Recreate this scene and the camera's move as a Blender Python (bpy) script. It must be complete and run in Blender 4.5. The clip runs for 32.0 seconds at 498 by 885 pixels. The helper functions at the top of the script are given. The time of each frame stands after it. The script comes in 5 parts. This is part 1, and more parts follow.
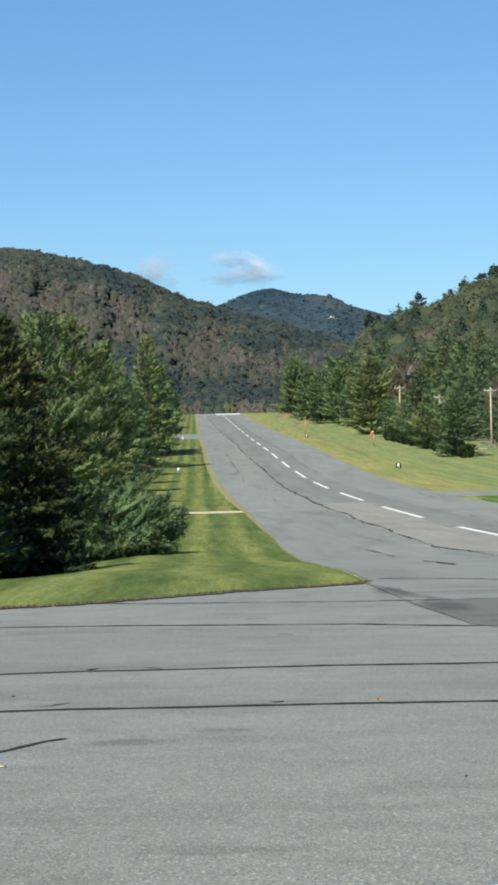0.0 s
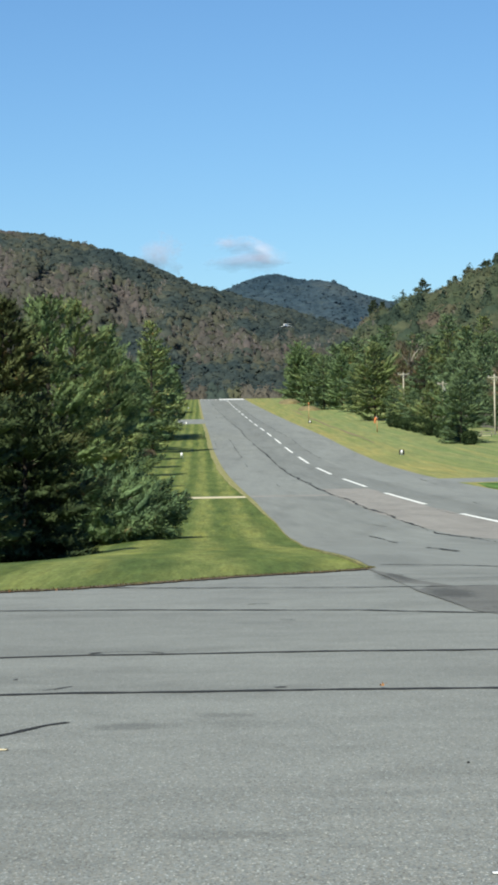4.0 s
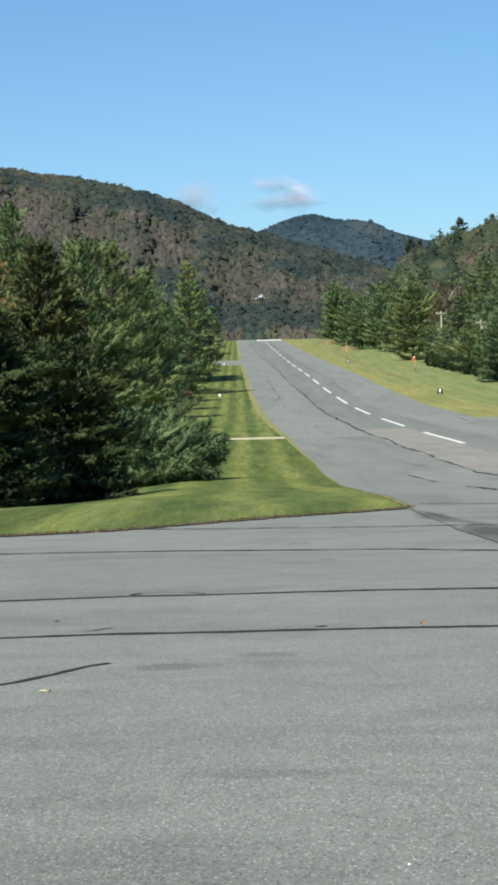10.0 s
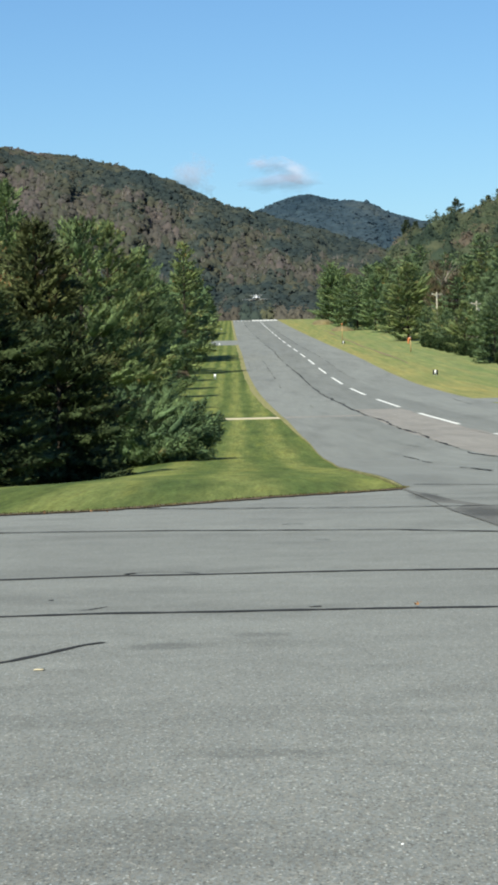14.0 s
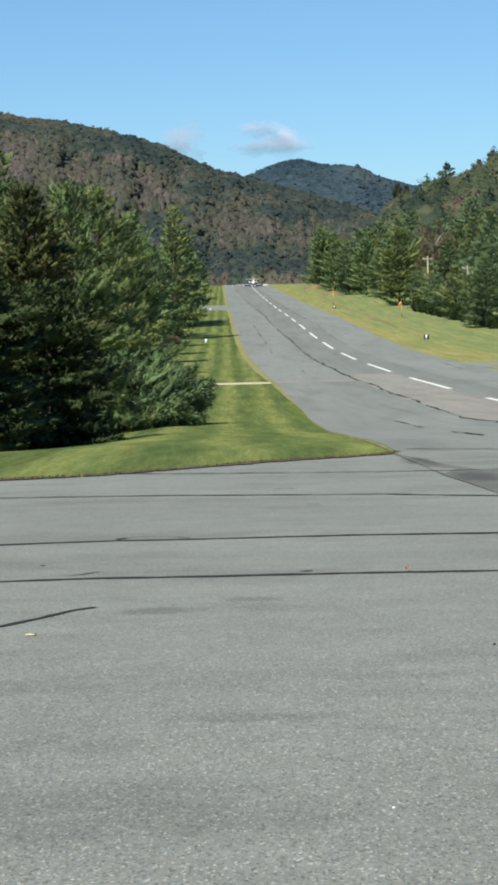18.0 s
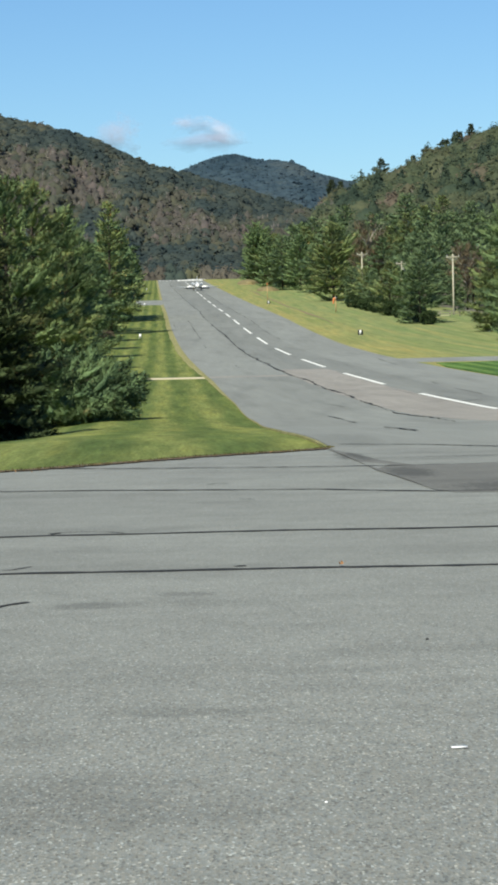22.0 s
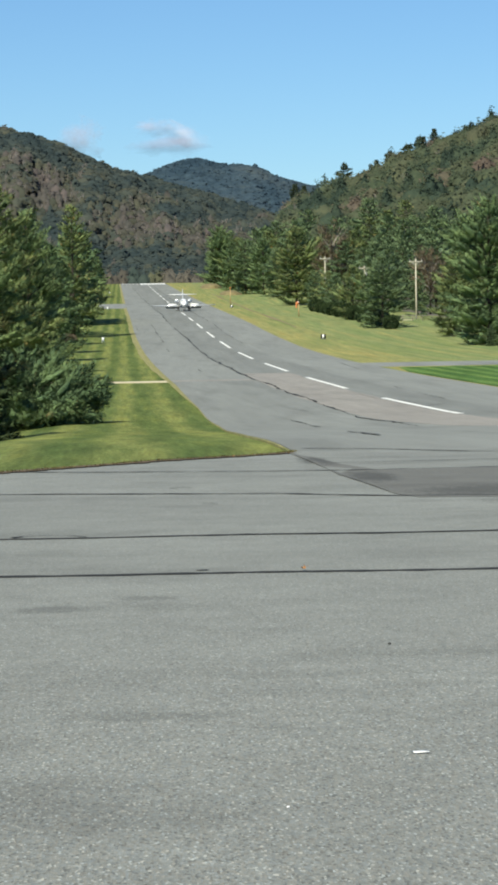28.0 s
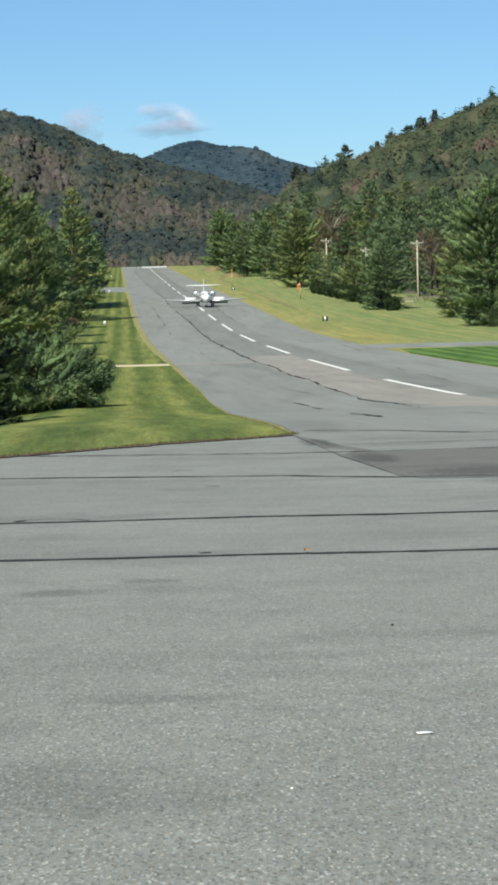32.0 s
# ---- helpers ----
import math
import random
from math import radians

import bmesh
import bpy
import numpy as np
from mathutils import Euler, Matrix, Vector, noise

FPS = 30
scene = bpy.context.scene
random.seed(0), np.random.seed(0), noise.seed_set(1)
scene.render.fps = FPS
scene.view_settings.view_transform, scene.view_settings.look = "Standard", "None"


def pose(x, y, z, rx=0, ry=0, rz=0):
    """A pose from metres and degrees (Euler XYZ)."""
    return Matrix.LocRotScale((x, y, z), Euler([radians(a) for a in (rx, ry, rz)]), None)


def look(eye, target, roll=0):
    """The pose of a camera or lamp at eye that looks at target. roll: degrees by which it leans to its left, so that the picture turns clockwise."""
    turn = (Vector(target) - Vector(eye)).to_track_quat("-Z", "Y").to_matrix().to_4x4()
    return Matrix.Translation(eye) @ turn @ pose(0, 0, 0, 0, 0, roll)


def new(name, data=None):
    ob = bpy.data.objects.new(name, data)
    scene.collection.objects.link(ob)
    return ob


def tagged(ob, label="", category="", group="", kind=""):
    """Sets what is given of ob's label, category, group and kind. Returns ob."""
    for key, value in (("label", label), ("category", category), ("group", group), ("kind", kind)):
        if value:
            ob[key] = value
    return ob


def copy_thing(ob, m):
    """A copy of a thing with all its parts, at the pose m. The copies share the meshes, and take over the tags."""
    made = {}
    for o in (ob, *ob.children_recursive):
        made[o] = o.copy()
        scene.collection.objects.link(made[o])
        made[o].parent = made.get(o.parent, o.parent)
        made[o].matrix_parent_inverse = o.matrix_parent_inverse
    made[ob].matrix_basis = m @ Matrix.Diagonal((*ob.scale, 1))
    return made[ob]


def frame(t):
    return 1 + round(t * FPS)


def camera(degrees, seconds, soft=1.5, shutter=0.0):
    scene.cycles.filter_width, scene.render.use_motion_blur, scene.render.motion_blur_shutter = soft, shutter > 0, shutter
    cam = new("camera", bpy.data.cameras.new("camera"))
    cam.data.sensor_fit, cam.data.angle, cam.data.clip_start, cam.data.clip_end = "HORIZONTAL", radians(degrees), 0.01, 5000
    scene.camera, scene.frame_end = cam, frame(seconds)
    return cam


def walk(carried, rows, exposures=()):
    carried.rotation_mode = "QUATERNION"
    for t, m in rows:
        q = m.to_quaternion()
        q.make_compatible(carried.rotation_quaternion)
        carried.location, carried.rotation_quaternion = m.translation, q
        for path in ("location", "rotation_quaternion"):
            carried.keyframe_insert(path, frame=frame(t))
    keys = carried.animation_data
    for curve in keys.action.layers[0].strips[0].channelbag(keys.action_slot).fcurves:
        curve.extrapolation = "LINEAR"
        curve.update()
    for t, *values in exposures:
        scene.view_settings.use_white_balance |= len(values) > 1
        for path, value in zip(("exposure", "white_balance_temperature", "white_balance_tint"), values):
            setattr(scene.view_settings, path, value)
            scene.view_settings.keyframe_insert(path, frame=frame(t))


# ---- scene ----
cam = camera(10.84, 32.0, soft=3.35)
# seconds, x, z, yaw, pitch, lean: a telephoto shot from one standing place
CAM_ROWS = [
    (0, 0.0045, 1.6071, -1.131, 0.167, 1.375),
    (0.5, 0.0042, 1.6069, -1.150, 0.244, 1.308),
    (1, 0.0030, 1.6074, -1.372, 0.295, 1.172),
    (1.5, 0.0003, 1.6076, -1.416, 0.222, 1.125),
    (2, -0.0008, 1.6075, -1.290, 0.066, 1.070),
    (2.5, -0.0017, 1.6067, -1.197, -0.029, 1.073),
    (4.5, -0.0022, 1.6059, -0.994, -0.250, 0.934),
    (5, -0.0028, 1.6051, -0.842, -0.395, 1.017),
    (5.5, -0.0016, 1.6044, -0.754, -0.490, 1.111),
    (6, -0.0002, 1.6030, -0.598, -0.607, 1.282),
    (6.5, -0.0016, 1.6031, -0.527, -0.715, 1.329),
    (7, -0.0030, 1.6020, -0.392, -0.561, 1.411),
    (7.5, -0.0053, 1.6019, -0.133, -0.543, 1.568),
    (8, -0.0069, 1.6009, 0.062, -0.727, 1.546),
    (8.5, -0.0064, 1.6012, 0.105, -0.830, 1.570),
    (9, -0.0066, 1.6011, 0.079, -0.972, 1.573),
    (9.5, -0.0051, 1.6014, 0.069, -1.161, 1.517),
    (10, -0.0034, 1.6012, -0.229, -1.424, 1.531),
    (10.5, -0.0016, 1.5991, -0.506, -1.668, 1.510),
    (11, -0.0016, 1.5983, -0.463, -1.770, 1.412),
    (11.5, -0.0015, 1.5987, -0.426, -1.827, 1.324),
    (12, -0.0028, 1.5992, -0.384, -1.824, 1.320),
    (12.5, -0.0035, 1.5988, -0.397, -1.733, 1.419),
    (13, -0.0036, 1.5980, -0.393, -1.733, 1.375),
    (13.5, -0.0033, 1.5990, -0.343, -1.728, 1.291),
    (14, -0.0038, 1.5996, -0.331, -1.859, 1.304),
    (14.5, -0.0035, 1.5996, -0.350, -2.031, 1.296),
    (15, -0.0024, 1.5991, -0.385, -2.214, 1.347),
    (15.5, -0.0022, 1.5991, -0.456, -2.465, 1.374),
    (17.5, -0.0025, 1.5986, -0.536, -2.645, 1.257),
    (18, -0.0025, 1.5985, -0.528, -2.629, 1.403),
    (18.5, -0.0002, 1.5976, -0.559, -2.741, 1.484),
    (19, 0.0025, 1.5967, -0.631, -2.801, 1.576),
    (19.5, 0.0040, 1.5956, -0.753, -2.808, 1.478),
    (20, 0.0037, 1.5955, -1.076, -2.820, 1.335),
    (20.5, 0.0026, 1.5959, -1.583, -2.719, 1.238),
    (21, 0.0018, 1.5964, -1.843, -2.707, 1.201),
    (21.5, 0.0001, 1.5972, -1.934, -2.788, 1.215),
    (22, 0.0000, 1.5973, -1.963, -2.768, 1.245),
    (22.5, -0.0002, 1.5976, -2.106, -2.621, 1.254),
    (23, 0.0012, 1.5979, -2.311, -2.570, 1.254),
    (23.5, 0.0021, 1.5985, -2.468, -2.680, 1.213),
    (24, 0.0044, 1.5981, -2.537, -2.752, 1.358),
    (24.5, 0.0052, 1.5979, -2.561, -2.830, 1.425),
    (25, 0.0036, 1.5984, -2.545, -2.755, 1.365),
    (25.5, 0.0009, 1.5987, -2.690, -3.012, 1.116),
    (27.5, -0.0014, 1.5994, -2.820, -2.809, 0.993),
    (28, -0.0018, 1.5994, -2.771, -2.698, 1.031),
    (28.5, -0.0020, 1.6002, -2.761, -2.904, 1.068),
    (29, -0.0016, 1.6009, -2.808, -3.046, 1.099),
    (29.5, -0.0010, 1.6011, -2.751, -3.116, 1.176),
    (30, 0.0002, 1.6008, -2.696, -3.122, 1.259),
    (30.5, 0.0005, 1.6004, -2.713, -3.122, 1.327),
    (31, 0.0019, 1.5997, -2.715, -3.081, 1.331),
    (31.5, 0.0021, 1.5989, -2.708, -3.051, 1.401),
    (32, 0.0027, 1.5977, -2.734, -3.078, 1.427),
]
walk(cam, [(t, pose(x, 0, z, 90 + pitch, lean, yaw)) for t, x, z, yaw, pitch, lean in CAM_ROWS], [(0.0, 0.3, 6500, 0.0), (13.0, 0.3, 6600, 0.0), (22.0, 0.29, 6680, 0.0), (32.0, 0.28, 6700, 0.0)])

# ---- world and sun ----
SUN_ELEV, SUN_FROM = 46.0, Vector((-0.46, -0.888))
world = bpy.data.worlds.new("sky")
scene.world = world
world.use_nodes = True
wn, wl = world.node_tree.nodes, world.node_tree.links
sky = wn.new("ShaderNodeTexSky")
sky.sky_type, sky.sun_disc = "NISHITA", False
sky.sun_elevation = radians(SUN_ELEV)
sky.sun_rotation = math.atan2(SUN_FROM.x, SUN_FROM.y)
sky.altitude, sky.air_density, sky.dust_density, sky.ozone_density = 1200, 1.05, 0.1, 5.0
wn["Background"].inputs["Strength"].default_value = 0.085
clear = wn.new("ShaderNodeMix")
clear.data_type, clear.blend_type = "RGBA", "MULTIPLY"
clear.inputs[0].default_value = 1.0
clear.inputs[7].default_value = (0.765, 0.92, 1.115, 1)
wl.new(sky.outputs["Color"], clear.inputs[6])
wl.new(clear.outputs[2], wn["Background"].inputs["Color"])
sun = new("sun", bpy.data.lights.new("sun", "SUN"))
sun.data.energy, sun.data.angle, sun.data.color = 5.0, radians(0.5), (1.0, 0.92, 0.79)
sun.matrix_world = look((0, 0, 50), (-SUN_FROM.x * 50, -SUN_FROM.y * 50, 50 - 50 * math.hypot(*SUN_FROM) * math.tan(radians(SUN_ELEV))))


# ---- materials ----
class Nodes:
    """A material with a few short ways to add nodes."""

    def __init__(self, name, rough=0.8, metal=0.0, spec=0.3):
        self.mat = bpy.data.materials.new(name)
        self.mat.use_nodes = True
        self.tree = self.mat.node_tree
        self.bsdf = self.tree.nodes["Principled BSDF"]
        self.bsdf.inputs["Roughness"].default_value = rough
        self.bsdf.inputs["Metallic"].default_value = metal
        self.bsdf.inputs["Specular IOR Level"].default_value = spec

    def add(self, kind, **values):
        n = self.tree.nodes.new(kind)
        for k, v in values.items():
            n.inputs[k].default_value = v
        return n

    def link(self, a, b):
        self.tree.links.new(a, b)

    def coords(self, sx=1, sy=1, sz=1):
        c = self.add("ShaderNodeTexCoord")
        m = self.add("ShaderNodeMapping")
        m.inputs["Scale"].default_value = (sx, sy, sz)
        self.link(c.outputs["Object"], m.inputs["Vector"])
        return m.outputs["Vector"]

    def noise(self, vec, scale, detail=3.0, rough=0.55):
        n = self.add("ShaderNodeTexNoise", Scale=scale, Detail=detail, Roughness=rough)
        self.link(vec, n.inputs["Vector"])
        return n.outputs["Fac"]

    def ramp(self, fac, stops):
        r = self.add("ShaderNodeValToRGB")
        el = r.color_ramp.elements
        while len(el) < len(stops):
            el.new(0.5)
        for e, (p, c) in zip(el, stops):
            e.position, e.color = p, (*c, 1)
        self.link(fac, r.inputs["Fac"])
        return r.outputs["Color"]

    def grey(self, fac, stops):
        return self.ramp(fac, [(p, (v, v, v)) for p, v in stops])

    def mix(self, fac, a, b, blend="MIX"):
        m = self.add("ShaderNodeMix")
        m.data_type, m.blend_type = "RGBA", blend
        for sock, v in ((0, fac), (6, a), (7, b)):
            if isinstance(v, (int, float)):
                m.inputs[sock].default_value = v
            elif isinstance(v, tuple):
                m.inputs[sock].default_value = (*v, 1)
            else:
                self.link(v, m.inputs[sock])
        return m.outputs[2]

    def colour(self, c):
        if isinstance(c, tuple):
            self.bsdf.inputs["Base Color"].default_value = (*c, 1)
        else:
            self.link(c, self.bsdf.inputs["Base Color"])

    def bump(self, height, strength=0.3, distance=0.01):
        b = self.add("ShaderNodeBump", Strength=strength, Distance=distance)
        self.link(height, b.inputs["Height"])
        self.link(b.outputs["Normal"], self.bsdf.inputs["Normal"])

    def thin(self, colour, share=0.3):
        """Leaves let some light through."""
        t = self.add("ShaderNodeBsdfTranslucent")
        self.link(colour, t.inputs["Color"])
        m = self.add("ShaderNodeMixShader", Fac=share)
        out = self.tree.nodes["Material Output"]
        self.link(self.bsdf.outputs[0], m.inputs[1])
        self.link(t.outputs[0], m.inputs[2])
        self.link(m.outputs[0], out.inputs["Surface"])


def asphalt(name, base, speck=0.5, warm=0.0, stains=(), along=1.0):
    n = Nodes(name, rough=0.85, spec=0.25)
    v = n.coords(1, along, 1)
    tone = (base * (0.985 + warm), base * (1.025 - warm * 0.2), base * (0.965 - warm * 0.5))
    big = n.noise(v, 0.25, 4.0)
    mid = n.noise(v, 2.2, 4.0, 0.6)
    c = n.mix(1.0, tone, n.grey(big, [(0.3, 0.9), (0.7, 1.08)]), "MULTIPLY")
    c = n.mix(1.0, c, n.grey(mid, [(0.3, 0.92), (0.7, 1.07)]), "MULTIPLY")
    c = n.mix(1.0, c, n.grey(n.noise(n.coords(0.5, 1.1 * along, 1), 0.9, 5.0, 0.6), [(0.34, 0.84), (0.5, 1.0)]), "MULTIPLY")
    streak = n.noise(n.coords(0.5 if along == 1 else 2.5, 3.0 * along, 1), 1.3, 3.0)
    c = n.mix(1.0, c, n.grey(streak, [(0.35, 0.985), (0.65, 1.015)]), "MULTIPLY")
    for x0, y0, sx, sy, deep in stains:
        spot = n.add("ShaderNodeMapping")
        spot.inputs["Location"].default_value = (-x0 / sx, -y0 / sy, 0)
        spot.inputs["Scale"].default_value = (1 / sx, 1 / sy, 0)
        n.link(n.coords(), spot.inputs["Vector"])
        far = n.add("ShaderNodeVectorMath")
        far.operation = "LENGTH"
        n.link(spot.outputs["Vector"], far.inputs[0])
        rag = n.add("ShaderNodeMath")
        rag.operation = "MULTIPLY_ADD"
        rag.inputs[1].default_value = 1.0
        n.link(n.noise(n.coords(1, 0.35, 1), 13.0, 6.0, 0.8), rag.inputs[0])
        n.link(far.outputs["Value"], rag.inputs[2])
        c = n.mix(1.0, c, n.grey(rag.outputs[0], [(0.75, deep), (1.0, 1.0)]), "MULTIPLY")
    vor = n.add("ShaderNodeTexVoronoi", Scale=90.0)
    n.link(n.coords(1.4, 0.52, 1), vor.inputs["Vector"])
    sep = n.add("ShaderNodeSeparateColor")
    n.link(vor.outputs["Color"], sep.inputs[0])
    # loose stone shows most on the old strip under the standing place, less on the strips beyond its joint
    sep_y = n.add("ShaderNodeSeparateXYZ")
    n.link(n.coords(), sep_y.inputs[0])
    worn = n.add("ShaderNodeMapRange")
    for k, x in zip(("From Min", "From Max", "To Min", "To Max"), (9.5, 17.0, speck * 1.1, speck * 0.5)):
        worn.inputs[k].default_value = x
    n.link(sep_y.outputs["Y"], worn.inputs["Value"])
    grit = worn.outputs[0]
    c = n.mix(grit, c, n.mix(1.0, c, n.grey(sep.outputs[0], [(0.0, 0.2), (0.15, 0.72), (0.5, 0.98), (0.84, 1.2), (0.94, 1.6), (1.0, 2.5)]), "MULTIPLY"))
    c = n.mix(speck * 0.25, c, n.mix(1.0, c, n.grey(n.noise(n.coords(1.6, 0.24, 1), 24.0, 2.0), [(0.3, 0.8), (0.7, 1.2)]), "MULTIPLY"))
    c = n.mix(grit, c, n.mix(1.0, c, n.ramp(sep.outputs[1], [(0.0, (0.91, 0.98, 1.09)), (0.5, (1, 1, 1)), (1.0, (1.11, 1.0, 0.91))]), "MULTIPLY"))
    n.colour(c)
    n.bump(vor.outputs["Distance"], 0.22, 0.006)
    return n.mat


def plain(name, colour, rough=0.5, metal=0.0, spec=0.4, vary=0.12, scale=4.0):
    n = Nodes(name, rough, metal, spec)
    f = n.noise(n.coords(), scale, 4.0)
    n.colour(n.mix(1.0, colour, n.grey(f, [(0.25, 1 - vary), (0.75, 1 + vary)]), "MULTIPLY"))
    return n.mat


def needles(name, light, dark, dry, share=0.3, dry_share=0.015):
    n = Nodes(name, rough=0.65, spec=0.12)
    g = n.add("ShaderNodeNewGeometry")
    c = n.ramp(g.outputs["Random Per Island"], [(0.0, tuple(0.25 * a + 0.75 * b for a, b in zip(dark, light))), (0.5, light), (1 - dry_share * 1.2, light), (1.0 - dry_share, dry)])
    # level bands, cool dark to warm light, imitate shade between tiers of boughs
    clump = n.noise(n.coords(0.7, 0.7, 1.5), 0.6, 3.0)
    c = n.mix(1.0, c, n.ramp(clump, [(0.3, (0.52, 0.6, 0.66)), (0.7, (1.2, 1.18, 1.0))]), "MULTIPLY")
    grain = n.noise(n.coords(), 7.0, 3.0, 0.7)
    c = n.mix(1.0, c, n.grey(grain, [(0.32, 0.5), (0.68, 1.4)]), "MULTIPLY")
    n.colour(c)
    n.thin(c, share)
    n.bump(grain, 0.8, 0.12)
    return n.mat


def woods(name, stops, share=0.2, grain=0.9):
    """Far tree crowns; each tree carries its own tone, with clumps of leaves lighter and darker in it."""
    n = Nodes(name, rough=0.8, spec=0.1)
    a = n.add("ShaderNodeAttribute")
    a.attribute_name = "tone"
    c = n.ramp(a.outputs["Fac"], stops)
    g = n.add("ShaderNodeNewGeometry")
    c = n.mix(1.0, c, n.grey(g.outputs["Random Per Island"], [(0.0, 0.9), (1.0, 1.1)]), "MULTIPLY")
    clump = n.noise(n.coords(), grain, 4.0, 0.7)
    c = n.mix(1.0, c, n.ramp(clump, [(0.32, (0.68, 0.71, 0.74)), (0.5, (1, 1, 1)), (0.68, (1.24, 1.19, 1.12))]), "MULTIPLY")
    n.colour(c)
    n.thin(c, share)
    n.bump(clump, 0.5, 0.5)
    return n.mat


def bark(name, colour):
    n = Nodes(name, rough=0.9, spec=0.1)
    f = n.noise(n.coords(3, 3, 0.5), 6.0, 4.0)
    n.colour(n.mix(1.0, colour, n.grey(f, [(0.3, 0.6), (0.7, 1.3)]), "MULTIPLY"))
    n.bump(f, 0.6, 0.03)
    return n.mat


def lawn(name="lawn", greener=False):
    """Mown grass: long mowing stripes, dry verge beside the pavement, patchy tone; woodland floor beyond."""
    n = Nodes(name, rough=0.9, spec=0.05)
    v = n.coords()
    sep = n.add("ShaderNodeSeparateXYZ")
    n.link(v, sep.inputs[0])
    wob = n.add("ShaderNodeMath")
    wob.operation = "MULTIPLY_ADD"
    wob.inputs[1].default_value = 0.9
    n.link(n.noise(n.coords(0.3, 0.03, 0.3), 1.0, 2.0), wob.inputs[0])
    n.link(sep.outputs["X"], wob.inputs[2])
    wave = n.add("ShaderNodeMath")
    wave.operation = "SINE"
    mul = n.add("ShaderNodeMath")
    mul.operation = "MULTIPLY"
    mul.inputs[1].default_value = 2 * math.pi / 2.1
    n.link(wob.outputs[0], mul.inputs[0])
    n.link(mul.outputs[0], wave.inputs[0])
    band = n.add("ShaderNodeMapRange")
    for k, x in zip(("From Min", "From Max", "To Min", "To Max"), (-0.7, 0.7, 0, 1)):
        band.inputs[k].default_value = x
    n.link(wave.outputs[0], band.inputs["Value"])
    side = n.add("ShaderNodeMapRange")
    for k, x in zip(("From Min", "From Max", "To Min", "To Max"), (5.0, 20.0, 1.0, 1.0 if greener else 0.15)):
        side.inputs[k].default_value = x
    n.link(sep.outputs["X"], side.inputs["Value"])
    both = n.add("ShaderNodeMath")
    both.operation = "MULTIPLY"
    n.link(band.outputs[0], both.inputs[0])
    n.link(side.outputs[0], both.inputs[1])
    stripe = n.mix(both.outputs[0], (0.088, 0.128, 0.04) if greener else (0.112, 0.146, 0.046), (0.175, 0.21, 0.07) if greener else (0.182, 0.206, 0.067))
    patch = n.noise(n.coords(0.9, 0.03, 1), 1.2, 6.0, 0.65)
    spots = n.noise(n.coords(0.8, 0.035, 1), 1.6, 6.0, 0.7)
    c = n.mix(1.0, stripe, n.ramp(patch, [(0.32, (0.72, 0.8, 0.78)), (0.5, (1, 1, 1)), (0.68, (1.2, 1.15, 1.03))]), "MULTIPLY")
    c = n.mix(1.0, c, n.grey(spots, [(0.32, 0.8), (0.68, 1.2)]), "MULTIPLY")
    mott = n.noise(n.coords(1.1, 0.075, 1), 1.0, 6.0, 0.68)
    c = n.mix(side.outputs[0], c, n.mix(1.0, c, n.ramp(mott, [(0.36, (0.7, 0.76, 0.72)), (0.52, (1, 1, 1)), (0.66, (1.2, 1.12, 1.0))]), "MULTIPLY"))
    fine = n.noise(n.coords(1, 0.035, 1), 8.0, 6.0, 0.75)
    c = n.mix(1.0, c, n.grey(fine, [(0.3, 0.7), (0.7, 1.28)]), "MULTIPLY")
    turf = n.noise(n.coords(1, 0.09, 1), 22.0, 4.0, 0.75)
    c = n.mix(1.0, c, n.grey(turf, [(0.3, 0.72), (0.7, 1.28)]), "MULTIPLY")
    c = n.mix(side.outputs[0], n.mix(0.75, stripe, c), c)
    if not greener:
        tan = n.add("ShaderNodeMapRange")
        for k, x in zip(("From Min", "From Max", "To Min", "To Max"), (5.0, 24.0, 0.0, 1.0)):
            tan.inputs[k].default_value = x
        n.link(sep.outputs["X"], tan.inputs["Value"])
        up = n.add("ShaderNodeMapRange")
        for k, x in zip(("From Min", "From Max", "To Min", "To Max"), (26.0, 37.0, 0.0, 1.0)):
            up.inputs[k].default_value = x
        n.link(wob.outputs[0], up.inputs["Value"])
        slope = n.mix(1.0, c, n.mix(up.outputs[0], (2.28, 1.76, 2.2), (1.82, 1.64, 2.2)), "MULTIPLY")
        straw = n.noise(n.coords(0.55, 0.011, 0.3), 1.0, 5.0, 0.62)
        slope = n.mix(1.0, slope, n.ramp(straw, [(0.36, (0.8, 0.9, 0.82)), (0.5, (1, 1, 1)), (0.66, (1.24, 1.07, 1.0))]), "MULTIPLY")
        c = n.mix(tan.outputs[0], c, slope)
    if greener:
        c = n.mix(1.0, c, (0.72, 0.98, 0.85), "MULTIPLY")
    n.colour(c)
    n.bump(fine, 0.35, 0.04)
    return n.mat


def dry_grass():
    n = Nodes("dry_grass", rough=0.9, spec=0.1)
    f = n.noise(n.coords(1.2, 0.25, 1), 2.0, 5.0, 0.65)
    c = n.ramp(f, [(0.34, (0.2, 0.205, 0.085)), (0.52, (0.29, 0.27, 0.125)), (0.74, (0.39, 0.345, 0.18))])
    g = n.noise(n.coords(), 16.0, 3.0, 0.7)
    n.colour(n.mix(1.0, c, n.grey(g, [(0.3, 0.7), (0.7, 1.25)]), "MULTIPLY"))
    n.bump(g, 0.6, 0.04)
    return n.mat


